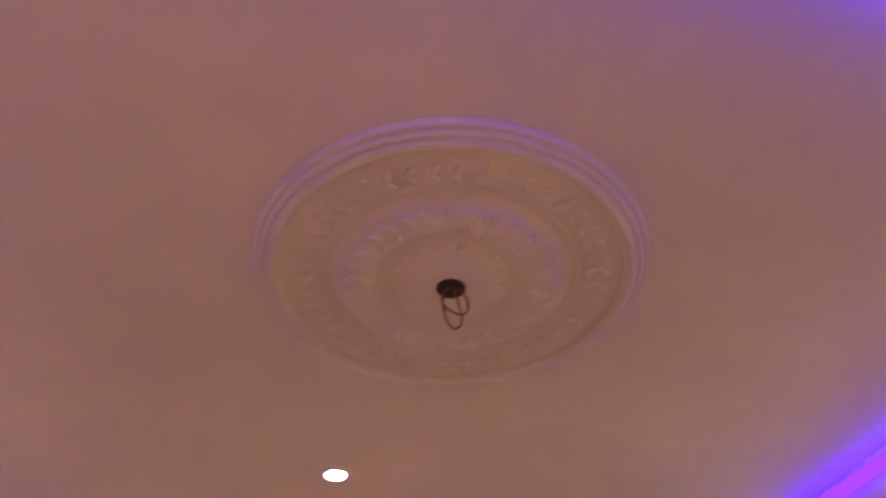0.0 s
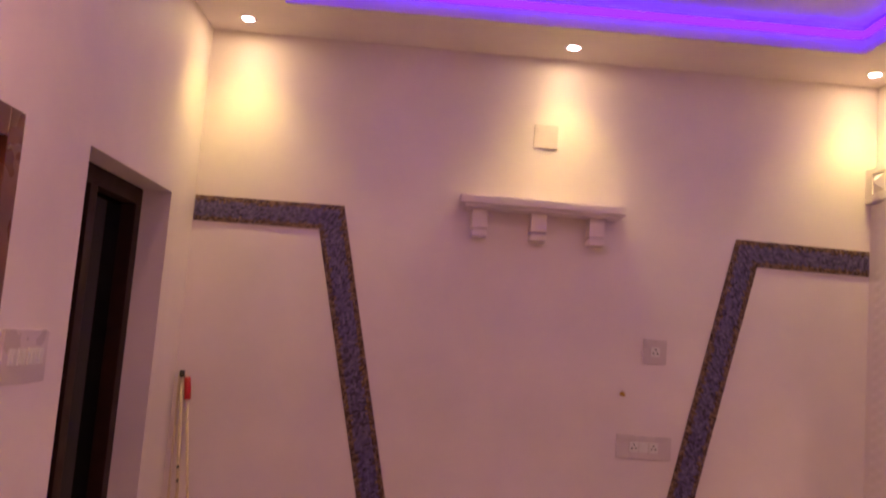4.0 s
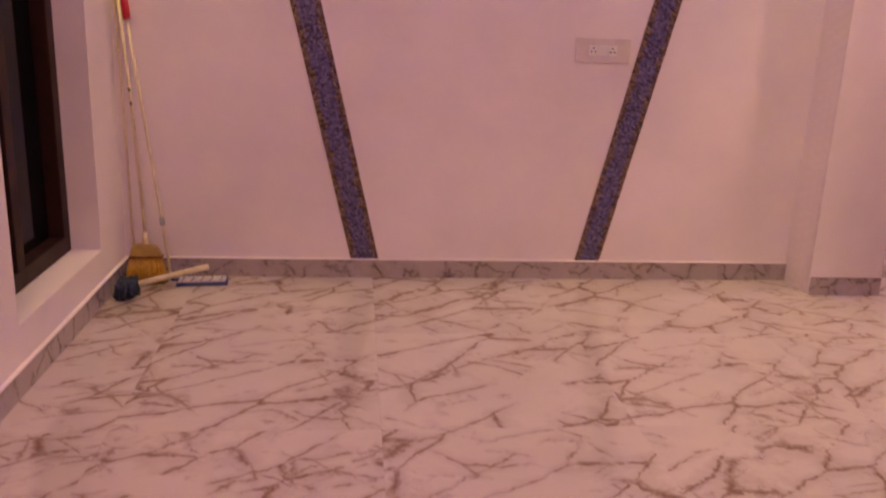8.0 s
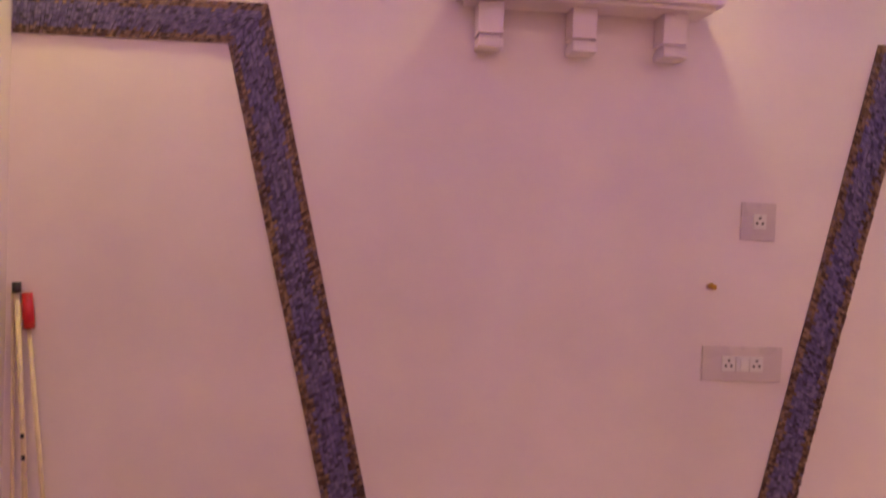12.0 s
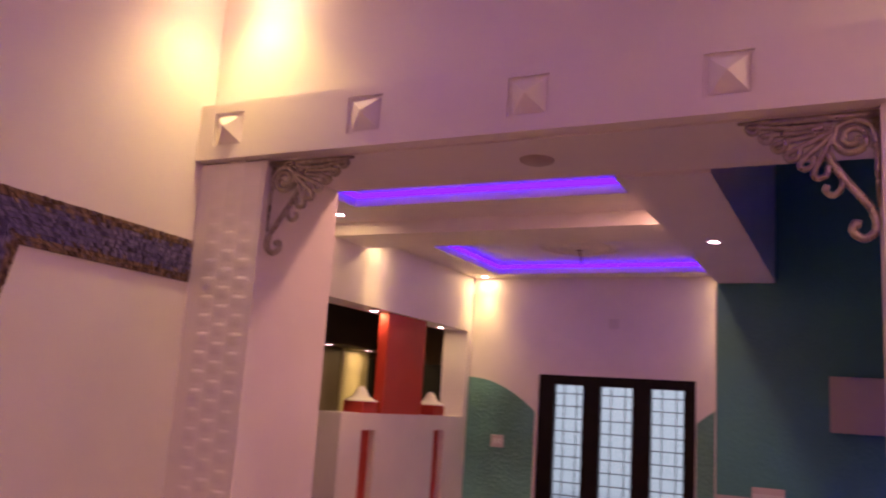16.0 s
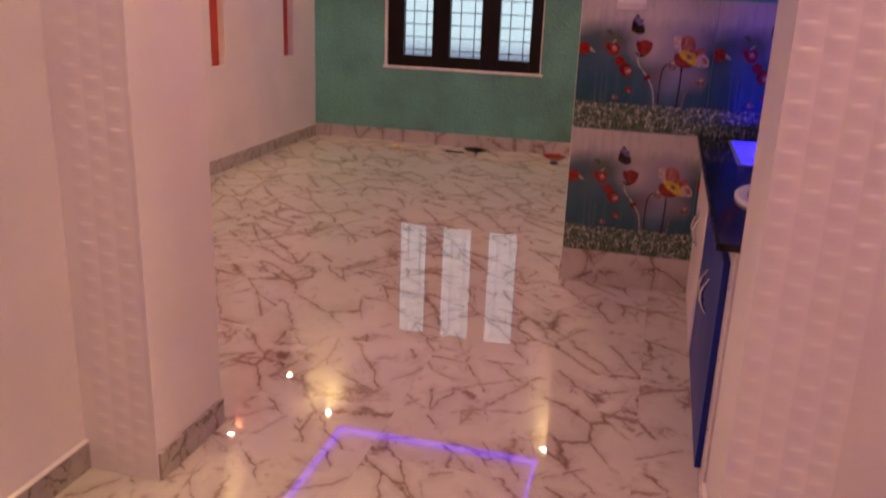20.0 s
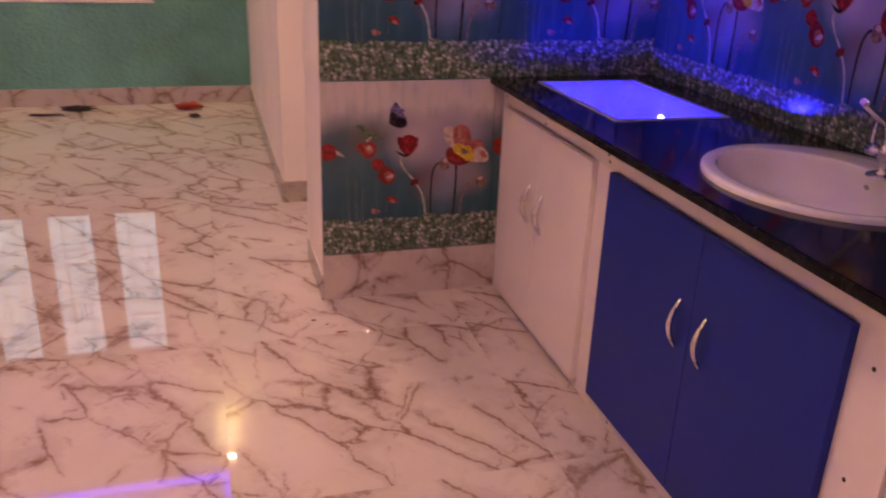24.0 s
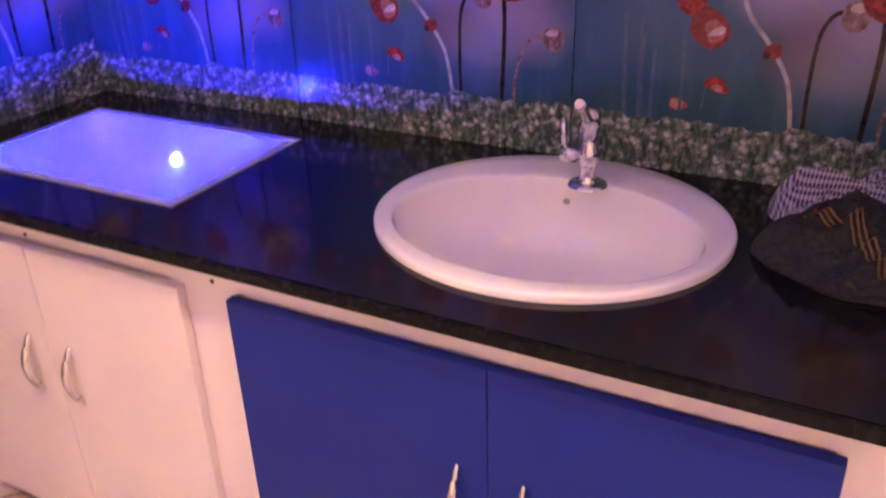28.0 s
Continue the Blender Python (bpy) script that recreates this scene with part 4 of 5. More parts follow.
for x in (7.06, 8.24):
    urn = thing("urn_lamp", "small white domed finial on a red base", "ornament", "partition ornaments", (x, YP + 0.14, 1.57))
    part("base", boxed((x - 0.105, x + 0.105, YP + 0.05, YP + 0.23, 1.57, 1.655), bevel=0.006), M_RED, urn, "red base")
    part("dome", lathe(bmesh.new(), [(0.13, 0.0), (0.13, 0.010), (0.105, 0.018), (0.07, 0.038), (0.05, 0.07), (0.043, 0.088), (0.036, 0.095), (0.02, 0.112), (0.0, 0.118)], 28, (x, YP + 0.14, 1.655)), M_PLASTER, urn)

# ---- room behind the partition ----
# wall and soffit browns are darkened, the hall's dimness put into the colour
M_HALL = paint("dimmed_hall_paint", (0.20, 0.14, 0.10), 0.6)
structure("wall_hall_back", boxed((3.4, 10.6, 3.6, 3.8, 0, 3.2)), M_HALL, "hall wall in brown darkened for the unlit room", "wall")
structure("wall_hall_end", boxed((10.4, 10.6, 1.8, 3.6, 0, 3.2), (3.4, 3.6, 2.1, 3.6, 0, 3.2)), M_HALL, "hall end wall in brown darkened for the unlit room", "wall")
structure("wall_hall_front", boxed((XW + 0.22, 10.4, 1.8, 1.9, 0, 3.2)), M_WALL, "hall front wall", "wall")
structure("floor_hall", boxed((9.0, 10.7, 1.8, 4.2, -0.1, 0.0)), M_FLOOR, "hall marble floor", "floor")
structure("ceiling_hall", boxed((3.4, 10.6, 2.105, 3.6, 2.9, 3.0), (9.0, 10.7, 1.8, 4.2, 3.2, 3.3), (XW, 10.6, 1.9, 2.105, 2.9, 3.0)), M_WOOD, "dark wooden hall ceiling", "ceiling")
structure("beam_hall", boxed((3.6, 10.4, 3.2, 3.6, 2.22, 2.9)), paint("dimmed_brown_soffit", (0.11, 0.075, 0.058), 0.6), "boxed hall soffit in brown darkened for the unlit room", "beam")
structure("trim_hall_panel", boxed((9.52, 10.06, 3.57, 3.6, 0, 2.22)), paint("cream_hall_paint", (0.62, 0.50, 0.32), 0.6), "cream painted hall panel under a lamp", "wall")
# the hall panes glow themselves, standing in for light from outside
M_HALLGLASS = glow("glowing_hall_pane", (0.30, 0.62, 0.50), 0.45)
hall = thing("window_3", "dark wooden hall window with pale green glowing panes", "window", at=(8.6, 3.55, 0.9), kind="structure")
for g in ((8.05, 8.16, 0.9, 2.2), (8.40, 8.56, 0.9, 2.2), (8.90, 9.02, 0.9, 2.2)):
    part("window_frame", boxed((g[0], g[1], 3.53, 3.6, g[2], g[3]), bevel=0.004), M_WOOD, hall)
for x0, x1, z0, z1 in ((8.16, 8.40, 1.20, 1.92), (8.56, 8.90, 1.20, 1.56)):
    part("window_frame", boxed((x0, x1, 3.53, 3.6, 0.9, z0), bevel=0.004), M_WOOD, hall)
    part("window_frame", boxed((x0, x1, 3.53, 3.6, z1, 2.2), bevel=0.004), M_WOOD, hall)
    part("pane", boxed((x0, x1, 3.575, 3.58, z0, z1)), M_HALLGLASS, hall, "pane that glows in place of light from outside")
    for k in range(1, 6):
        z = z0 + (z1 - z0) * k / 6
        part("bar", boxed((x0, x1, 3.555, 3.563, z - 0.006, z + 0.006)), M_BLACK, hall)
hall2 = thing("door_2", "open hall doorway filled by a black board for its dark", "door", at=(10.2, 3.55, 0), kind="structure")
# no real leaf: a black board put in for the dark of the opening
part("door_leaf", boxed((10.07, 10.395, 3.54, 3.6, 0, 2.14), bevel=0.004), M_BLACK, hall2)
hall3 = thing("door_3", "dark door at the end of the hall", "door", at=(10.39, 2.9, 0), kind="structure")
part("door_leaf", boxed((10.36, 10.399, 2.25, 3.15, 0, 2.12), bevel=0.004), M_BLACK, hall3)

# ---- kitchen ----
structure("trim_kitchen_end", boxed((XK - 0.006, 5.79, YE, YE + 0.005, 0.092, 2.31)), M_WALL, "white painted wall end", "wall")
structure("baseboard_kitchen", boxed((XK - 0.009, XK, -1.79, YE + 0.004, 0, 0.167)), M_FLOOR, "white marble skirting slab under the picture tiles", "skirting")
structure("baseboard_wall_end", boxed((XK - 0.0088, 5.79, YE + 0.0042, YE + 0.010, 0, 0.092)), M_FLOOR, "marble skirting at the white wall end", "skirting")
CX0, CX1 = XD + 0.005, XK - 0.010
CF, CB = -1.698, YK + 0.008
HX0, HX1, HY0, HY1 = 4.738, 5.29, -2.17, -1.822      # lit basin
top = thing("worktop", "polished black granite worktop with two cut-outs", "worktop", at=((CX0 + CX1) / 2, CF, HC))
SX, SY, SRX, SRY = 4.153, -2.018, 0.276, 0.249


def worktop_mesh():
    """One slab with a square and an oval hole through it."""
    bm = bmesh.new()
    n = 48
    loops = [[(CX0, CB), (CX1, CB), (CX1, CF), (CX0, CF)], [(HX0, HY0), (HX1, HY0), (HX1, HY1), (HX0, HY1)],
             [(SX + 0.258 * math.cos(2 * math.pi * k / n), SY + 0.006 + 0.226 * math.sin(2 * math.pi * k / n)) for k in range(n)]]
    edges = []
    for lp in loops:
        vs = [bm.verts.new((x, y, HC)) for x, y in lp]
        edges += [bm.edges.new((vs[k], vs[(k + 1) % len(vs)])) for k in range(len(vs))]
    bmesh.ops.triangle_fill(bm, use_beauty=True, edges=edges)
    bmesh.ops.recalc_face_normals(bm, faces=bm.faces)
    got = bmesh.ops.extrude_face_region(bm, geom=list(bm.faces))
    bmesh.ops.translate(bm, vec=(0, 0, -0.021), verts=[g for g in got["geom"] if isinstance(g, bmesh.types.BMVert)])
    bmesh.ops.recalc_face_normals(bm, faces=bm.faces)
    return bm


part("slab", worktop_mesh(), M_GRANITE, top)
part("nosing", boxed((CX0, CX1, CF + 0.0003, CF + 0.009, HC - 0.0205, HC - 0.0006), bevel=0.004), M_GRANITE_EDGE, top)

# base units
FY = -1.743
M_SCREW = plain("screw_head", (0.03, 0.02, 0.018), 0.4, 0.4)
screw_me = mesh_of("screw", cylinder(bmesh.new(), 0, 0, -0.0006, 0.0006, 0.0042, seg=10), M_SCREW)


def base_unit(label, x0, x1, left, right, screws):
    """A white carcass with a face frame; left and right are the widths of its stiles."""
    unit = thing("base_cabinet", label, "cabinet", "kitchen base cabinets", ((x0 + x1) / 2, FY, 0))
    part("bottom_rail", boxed((x0, x1, FY - 0.018, FY, 0.0, 0.03)), M_LAMINATE, unit)
    part("top_rail", boxed((x0, x1, FY - 0.018, FY, 0.695, HC - 0.021)), M_LAMINATE, unit)
    part("stile", boxed((x0, x0 + left, FY - 0.018, FY, 0.03, 0.695)), M_LAMINATE, unit)
    part("stile", boxed((x1 - right, x1, FY - 0.018, FY, 0.03, 0.695)), M_LAMINATE, unit)
    part("carcass", boxed((x0, x1, FY - 0.04, FY - 0.0182, 0.0, HC - 0.022)), M_LAMINATE, unit)
    for x, z in screws:
        q = new("screw", screw_me)
        q.parent = unit
        q.matrix_parent_inverse = unit.matrix_basis.inverted()
        q.matrix_basis = pose(x, FY + 0.0006, z, 90)
    return unit


def cabinet_door(unit, label, x0, x1, z0, z1, mat, hx):
    ob = part("door", boxed((x0, x1, FY + 0.0005, FY + 0.019, z0, z1), bevel=0.0025), mat, unit, label)
    low, high, out, thick = (0.400, 0.520, 0.040, 0.0068) if mat is M_BLUE else (0.368, 0.497, 0.040, 0.0095)
    mid = (low + high) / 2
    line = smooth_line([(hx, FY + 0.018, low), (hx, FY + out * 0.85, (low + mid) / 2), (hx, FY + out, mid), (hx, FY + out * 0.85, (high + mid) / 2), (hx, FY + 0.018, high)])
    n = len(line)
    part("handle", tube(bmesh.new(), line, thick, 8, [0.5 + 0.6 * math.sin(math.pi * k / (n - 1)) for k in range(n)]), M_CHROME, ob, "curved chrome bow handle")


CM = 4.64
white_unit = base_unit("white laminate base cabinet with two white doors", CM, CX1, 0.05, CX1 - 5.35,
                       [(5.37, 0.715), (5.024, 0.703), (5.38, 0.4), (5.38, 0.12)])
cabinet_door(white_unit, "white laminate door", 5.016, 5.335, 0.034, 0.689, M_LAMINATE, 5.069)
cabinet_door(white_unit, "white laminate door", 4.656, 5.013, 0.034, 0.689, M_LAMINATE, 4.960)
blue_unit = base_unit("white laminate base cabinet with two glossy blue doors", CX0, CM, 3.71 - CX0, CM - 4.55,
                      [(4.605, 0.722), (4.596, 0.706), (4.166, 0.731), (3.65, 0.728), (3.652, 0.634), (3.655, 0.42), (3.66, 0.2), (4.45, 0.016), (4.0, 0.016)])
cabinet_door(blue_unit, "glossy blue laminate door", 4.124, 4.557, 0.05, 0.692, M_BLUE, 4.170)
cabinet_door(blue_unit, "glossy blue laminate door", 3.698, 4.123, 0.05, 0.692, M_BLUE, 4.069)

# lit basin
M_STEELBASIN = plain("satin_steel", (0.46, 0.46, 0.58), 0.35, 0.25, 0.04, 8.0)
M_UV = glow("blue_lamp", (0.012, 0.022, 1.0), 230.0)
M_UV_STRONG = glow("strong_blue_lamp", (0.012, 0.022, 1.0), 1250.0)
tray = thing("sunken_basin", "sunken square steel basin lit violet-blue from inside", "basin", at=((HX0 + HX1) / 2, (HY0 + HY1) / 2, HC))
inner = bmesh.new()
cx, cy, hx, hy, NB = (HX0 + HX1) / 2, (HY0 + HY1) / 2, (HX1 - HX0) / 2, (HY1 - HY0) / 2, 48


def squircle(f, power, z):
    row = []
    for k in range(NB):
        a = 2 * math.pi * (k + 0.5) / NB
        c, q = math.cos(a), math.sin(a)
        r = (abs(c) ** power + abs(q) ** power) ** (-1 / power)
        row.append(inner.verts.new((cx + hx * f * r * c, cy + hy * f * r * q, z)))
    return row


bowl_rows = [squircle(f, p, HC + z) for f, p, z in ((1.0, 40, -0.003), (0.985, 14, -0.02), (0.95, 7, -0.05), (0.88, 4, -0.09), (0.76, 3, -0.12), (0.55, 2.4, -0.142), (0.3, 2, -0.15), (0.06, 2, -0.152))]
for p, q in zip(bowl_rows, bowl_rows[1:]):
    for k in range(NB):
        inner.faces.new((p[k], p[(k + 1) % NB], q[(k + 1) % NB], q[k])).smooth = True
inner.faces.new(bowl_rows[-1])
part("bowl", inner, M_STEELBASIN, tray)
for g in ((HX0 - 0.004, HX1 + 0.004, HY0 - 0.004, HY0 + 0.012), (HX0 - 0.004, HX1 + 0.004, HY1 - 0.012, HY1 + 0.004), (HX0 - 0.004, HX0 + 0.012, HY0 + 0.012, HY1 - 0.012), (HX1 - 0.012, HX1 + 0.004, HY0 + 0.012, HY1 - 0.012)):
    part("rim", boxed((*g, HC - 0.002, HC + 0.003)), M_STEELBASIN, tray)
for x, y, z, turn in ((5.06, HY0 + 0.014, HC - 0.082, 90), (5.14, HY1 - 0.014, HC - 0.088, 90)):
    bm = bmesh.new()
    bmesh.ops.create_uvsphere(bm, u_segments=16, v_segments=10, radius=0.015, matrix=Matrix.Translation((x, y, z)))
    part("lamp", bm, M_UV if y < cy else M_UV_STRONG, tray, "small glowing blue lamp")

# wash basin
sink = thing("wash_basin", "white ceramic oval wash basin set in the worktop", "basin", at=(SX, SY, HC))
rings = [(1.0, 0.0), (1.0, 0.007), (0.995, 0.0108), (0.985, 0.0125), (0.95, 0.0122), (0.91, 0.0112), (0.885, 0.0105), (0.874, 0.0095), (0.868, 0.007), (0.864, 0.001), (0.858, -0.012), (0.835, -0.045), (0.78, -0.082),
         (0.66, -0.113), (0.46, -0.133), (0.2, -0.144), (0.06, -0.15)]
bm = bmesh.new()
n = 64
loops = []
for f, z in rings:
    k = min(1.0, max(0.0, (0.985 - f) / 0.10))      # 0 on the rim, 1 inside the bowl
    ry = SRY * f * (1.0 - 0.18 * k)
    loops.append([bm.verts.new((SX + SRX * f * math.cos(2 * math.pi * i / n), SY + 0.030 * k + ry * math.sin(2 * math.pi * i / n), HC + z)) for i in range(n)])
for a, b in zip(loops, loops[1:]):
    for i in range(n):
        bm.faces.new((a[i], a[(i + 1) % n], b[(i + 1) % n], b[i])).smooth = True
part("bowl", bm, M_CERAMIC, sink)
part("drain", lathe(bmesh.new(), [(0.0, 0.004), (0.018, 0.004), (0.026, 0.002), (0.028, 0.0)], 24, (SX, SY + 0.016, HC - 0.152)), M_CHROME, sink)
bm = bmesh.new()
bmesh.ops.create_cone(bm, cap_ends=True, segments=16, radius1=0.006, radius2=0.006, depth=0.003, matrix=Matrix.Translation((4.172, SY - 0.134, HC - 0.026)) @ Euler((radians(70), 0, 0)).to_matrix().to_4x4())
part("overflow", bm, M_STEEL, sink, "small grey overflow mark")

tap = thing("basin_tap", "chrome pillar tap with a raised spout on the wash basin", "tap", at=(4.136, -2.15, HC + 0.012))
tx, ty, tz = 4.136, -2.150, HC + 0.0115
part("base_ring", lathe(bmesh.new(), [(0.0, 0.007), (0.022, 0.007), (0.031, 0.004), (0.033, 0.0)], 28, (tx, ty, tz)), M_CHROME, tap)
part("pillar", lathe(bmesh.new(), [(0.017, 0.005), (0.013, 0.012), (0.0125, 0.034), (0.017, 0.038), (0.0175, 0.062), (0.0135, 0.067), (0.0125, 0.098), (0.0165, 0.102), (0.0165, 0.122), (0.012, 0.130), (0.0, 0.132)], 28, (tx, ty, tz)), M_CHROME, tap)
spout = part("spout", tube(bmesh.new(), smooth_line([(tx, ty, tz + 0.108), (tx - 0.004, ty + 0.03, tz + 0.122), (tx - 0.010, ty + 0.07, tz + 0.146), (tx - 0.014, ty + 0.098, tz + 0.164)]), 0.0082, 14), M_CHROME, tap)
part("aerator", tube(bmesh.new(), [(tx - 0.0140, ty + 0.0975, tz + 0.1635), (tx - 0.0150, ty + 0.106, tz + 0.169)], 0.0070, 16), M_CHROME, spout, "bright ring at the spout's mouth")
part("side_valve", tube(bmesh.new(), [(tx + 0.012, ty, tz + 0.05), (tx + 0.020, ty + 0.002, tz + 0.05), (tx + 0.021, ty + 0.002, tz + 0.05), (tx + 0.046, ty + 0.006, tz + 0.05)], 0.0135, 16, [0.75, 0.75, 1, 1]), M_CHROME, tap)
part("lever", tube(bmesh.new(), [(tx + 0.040, ty + 0.005, tz + 0.058), (tx + 0.043, ty + 0.004, tz + 0.085), (tx + 0.046, ty - 0.002, tz + 0.108)], 0.0055, 10, [1, 0.85, 1.1]), M_CHROME, tap)


# crumpled clothes
def cloth_mat(name, a, b, scale, checks=True):
    m, nt, bs = material(name)
    v = coords(nt, scale=(scale,) * 3)
    if checks:
        bands = []
        for axis in ((1, 0.25, 0.2), (-0.2, 0.75, 0.75)):
            d = nt.nodes.new("ShaderNodeVectorMath")
            d.operation = "DOT_PRODUCT"
            d.inputs[1].default_value = axis
            nt.links.new(v, d.inputs[0])
            f = nt.nodes.new("ShaderNodeMath")
            f.operation = "FRACT"
            nt.links.new(d.outputs["Value"], f.inputs[0])
            bands.append(ramp(nt, f.outputs[0], [(0.45, a), (0.55, b)]))
        nt.links.new(mix(nt, 0.5, bands[0], bands[1]), bs.inputs["Base Color"])
    else:
        w = node(nt, "ShaderNodeTexWave", Scale=1.0, Distortion=0.4)
        nt.links.new(v, w.inputs["Vector"])
        nt.links.new(ramp(nt, w.outputs["Fac"], [(0.35, a), (0.6, b)]), bs.inputs["Base Color"])
    relief(nt, bs, noise_of(nt, coords(nt), 350.0, 2), 0.4, 0.001)
    bs.inputs["Roughness"].default_value = 0.9
    return m


M_DCLOTH = plain("dark_grey_cloth", (0.026, 0.026, 0.027), 0.95, 0, 0.4, 300.0)
cloth_nodes = M_DCLOTH.node_tree
relief(cloth_nodes, cloth_nodes.nodes["Principled BSDF"], noise_of(cloth_nodes, coords(cloth_nodes, scale=(1.0, 2.2, 1.4)), 26.0, 4, 0.55, 1.6), 0.9, 0.02)
M_CHECK = cloth_mat("violet_checked_cloth", (0.035, 0.025, 0.09), (0.42, 0.36, 0.46), 165.0)
M_STRIPE = cloth_mat("gold_striped_border", (0.09, 0.05, 0.015), (0.22, 0.13, 0.045), 160.0, False)


def heap(x, y, cx, cy, rx, ry, h, seed, turn):
    """Height of a crumpled cloth heap over the worktop."""
    dx, dy = (x - cx) / rx, (y - cy) / ry
    r = math.hypot(dx, dy)
    if r >= 1:
        return 0.0
    c, q = math.cos(turn), math.sin(turn)
    u, v = dx * c + dy * q, -dx * q + dy * c
    fold = max(0.0, 1 - abs(noise.noise(Vector((u * 0.9 + seed, v * 2.8, seed)))) * 2.6) ** 1.6
    fold2 = max(0.0, 1 - abs(noise.noise(Vector((u * 1.6 + v, v * 5.2 + seed, seed * 2)))) * 2.6) ** 1.4
    lump = noise.noise(Vector((dx * 1.7, dy * 1.7, seed)))
    return h * (1 - r ** 3.2) ** 0.5 * (0.42 + 0.26 * lump + 0.56 * fold + 0.22 * fold2)


def cloth_mesh(z, *shape):
    cx, cy, rx, ry = shape[:4]
    bm = bmesh.new()
    rows = []
    na, nr = 150, 60
    for i in range(nr + 1):
        r = 0.002 + (i / nr) ** 0.8
        row = []
        for k in range(na):
            a = 2 * math.pi * k / na
            wob = 1 + 0.10 * noise.noise(Vector((math.cos(a) * 2, math.sin(a) * 2, shape[5]))) * r
            x, y = max(XD + 0.012, cx + rx * r * math.cos(a) * wob), cy + ry * r * math.sin(a) * wob
            y = max(YK + 0.012, y)
            row.append(bm.verts.new((x, y, z + 0.0015 + heap(cx + (x - cx) / wob, cy + (y - cy) / wob, *shape))))
        rows.append(row)
    for a, b in zip(rows, rows[1:]):
        for k in range(na):
            bm.faces.new((a[k], a[(k + 1) % na], b[(k + 1) % na], b[k])).smooth = True
    bm.faces.new(rows[0])
    bm.faces.new([bm.verts.new((v.co.x, v.co.y, z + 0.0005)) for v in rows[-1]][::-1])
    return bm


DARK = (3.705, -2.060, 0.152, 0.118, 0.066, 3.0, 0.5)
bundle = thing("cloth_bundle", "dark grey crumpled cloth with gold stripes on the worktop", "cloth", at=(3.71, -2.06, HC))
part("cloth", cloth_mesh(HC, *DARK), M_DCLOTH, bundle)
for off in (-0.008, -0.001, 0.006):
    strap = bmesh.new()
    prev = None
    for k, (x, y, _) in enumerate(smooth_line([(3.806, -2.085, 0), (3.786, -2.061, 0), (3.757, -2.043, 0), (3.729, -2.016, 0), (3.706, -1.980, 0), (3.692, -1.955, 0)], 8)):
        ends = [(x + (off + w) * 0.85, y + (off + w) * 0.5) for w in (-0.0016, 0.0016)]
        vs = [strap.verts.new((px, py, HC + 0.009 + heap(px, py, *DARK))) for px, py in ends]
        if prev:
            strap.faces.new((prev[0], prev[1], vs[1], vs[0])).smooth = True
        prev = vs
    part("gold_stripe", strap, M_STRIPE, bundle, "gold woven stripe")
scarf = thing("checked_scarf", "violet checked scarf crumpled behind a dark cloth", "cloth", at=(3.75, -2.2, HC))
part("scarf", cloth_mesh(HC, 3.680, -2.192, 0.178, 0.092, 0.074, 9.0, 0.35), M_CHECK, scarf)

# distribution box
dbox = thing("fuse_box", "white metal fuse box on the teal kitchen wall", "fuse box", at=(XK, -1.77, 1.785))
part("case", boxed((XK - 0.055, XK, -1.955, -1.588, 1.675, 1.897), bevel=0.003), M_WOOD, dbox, "brown box side")
part("cover", boxed((XK - 0.068, XK - 0.0555, -1.96, -1.583, 1.67, 1.902), bevel=0.003), plain("fuse_box_enamel", (0.46, 0.38, 0.36), 0.4, 0, 0.06, 8.0), dbox)
part("latch", boxed((XK - 0.074, XK - 0.0685, -1.905, -1.872, 1.795, 1.83), bevel=0.002), M_BLACK, dbox, "small dark latch")


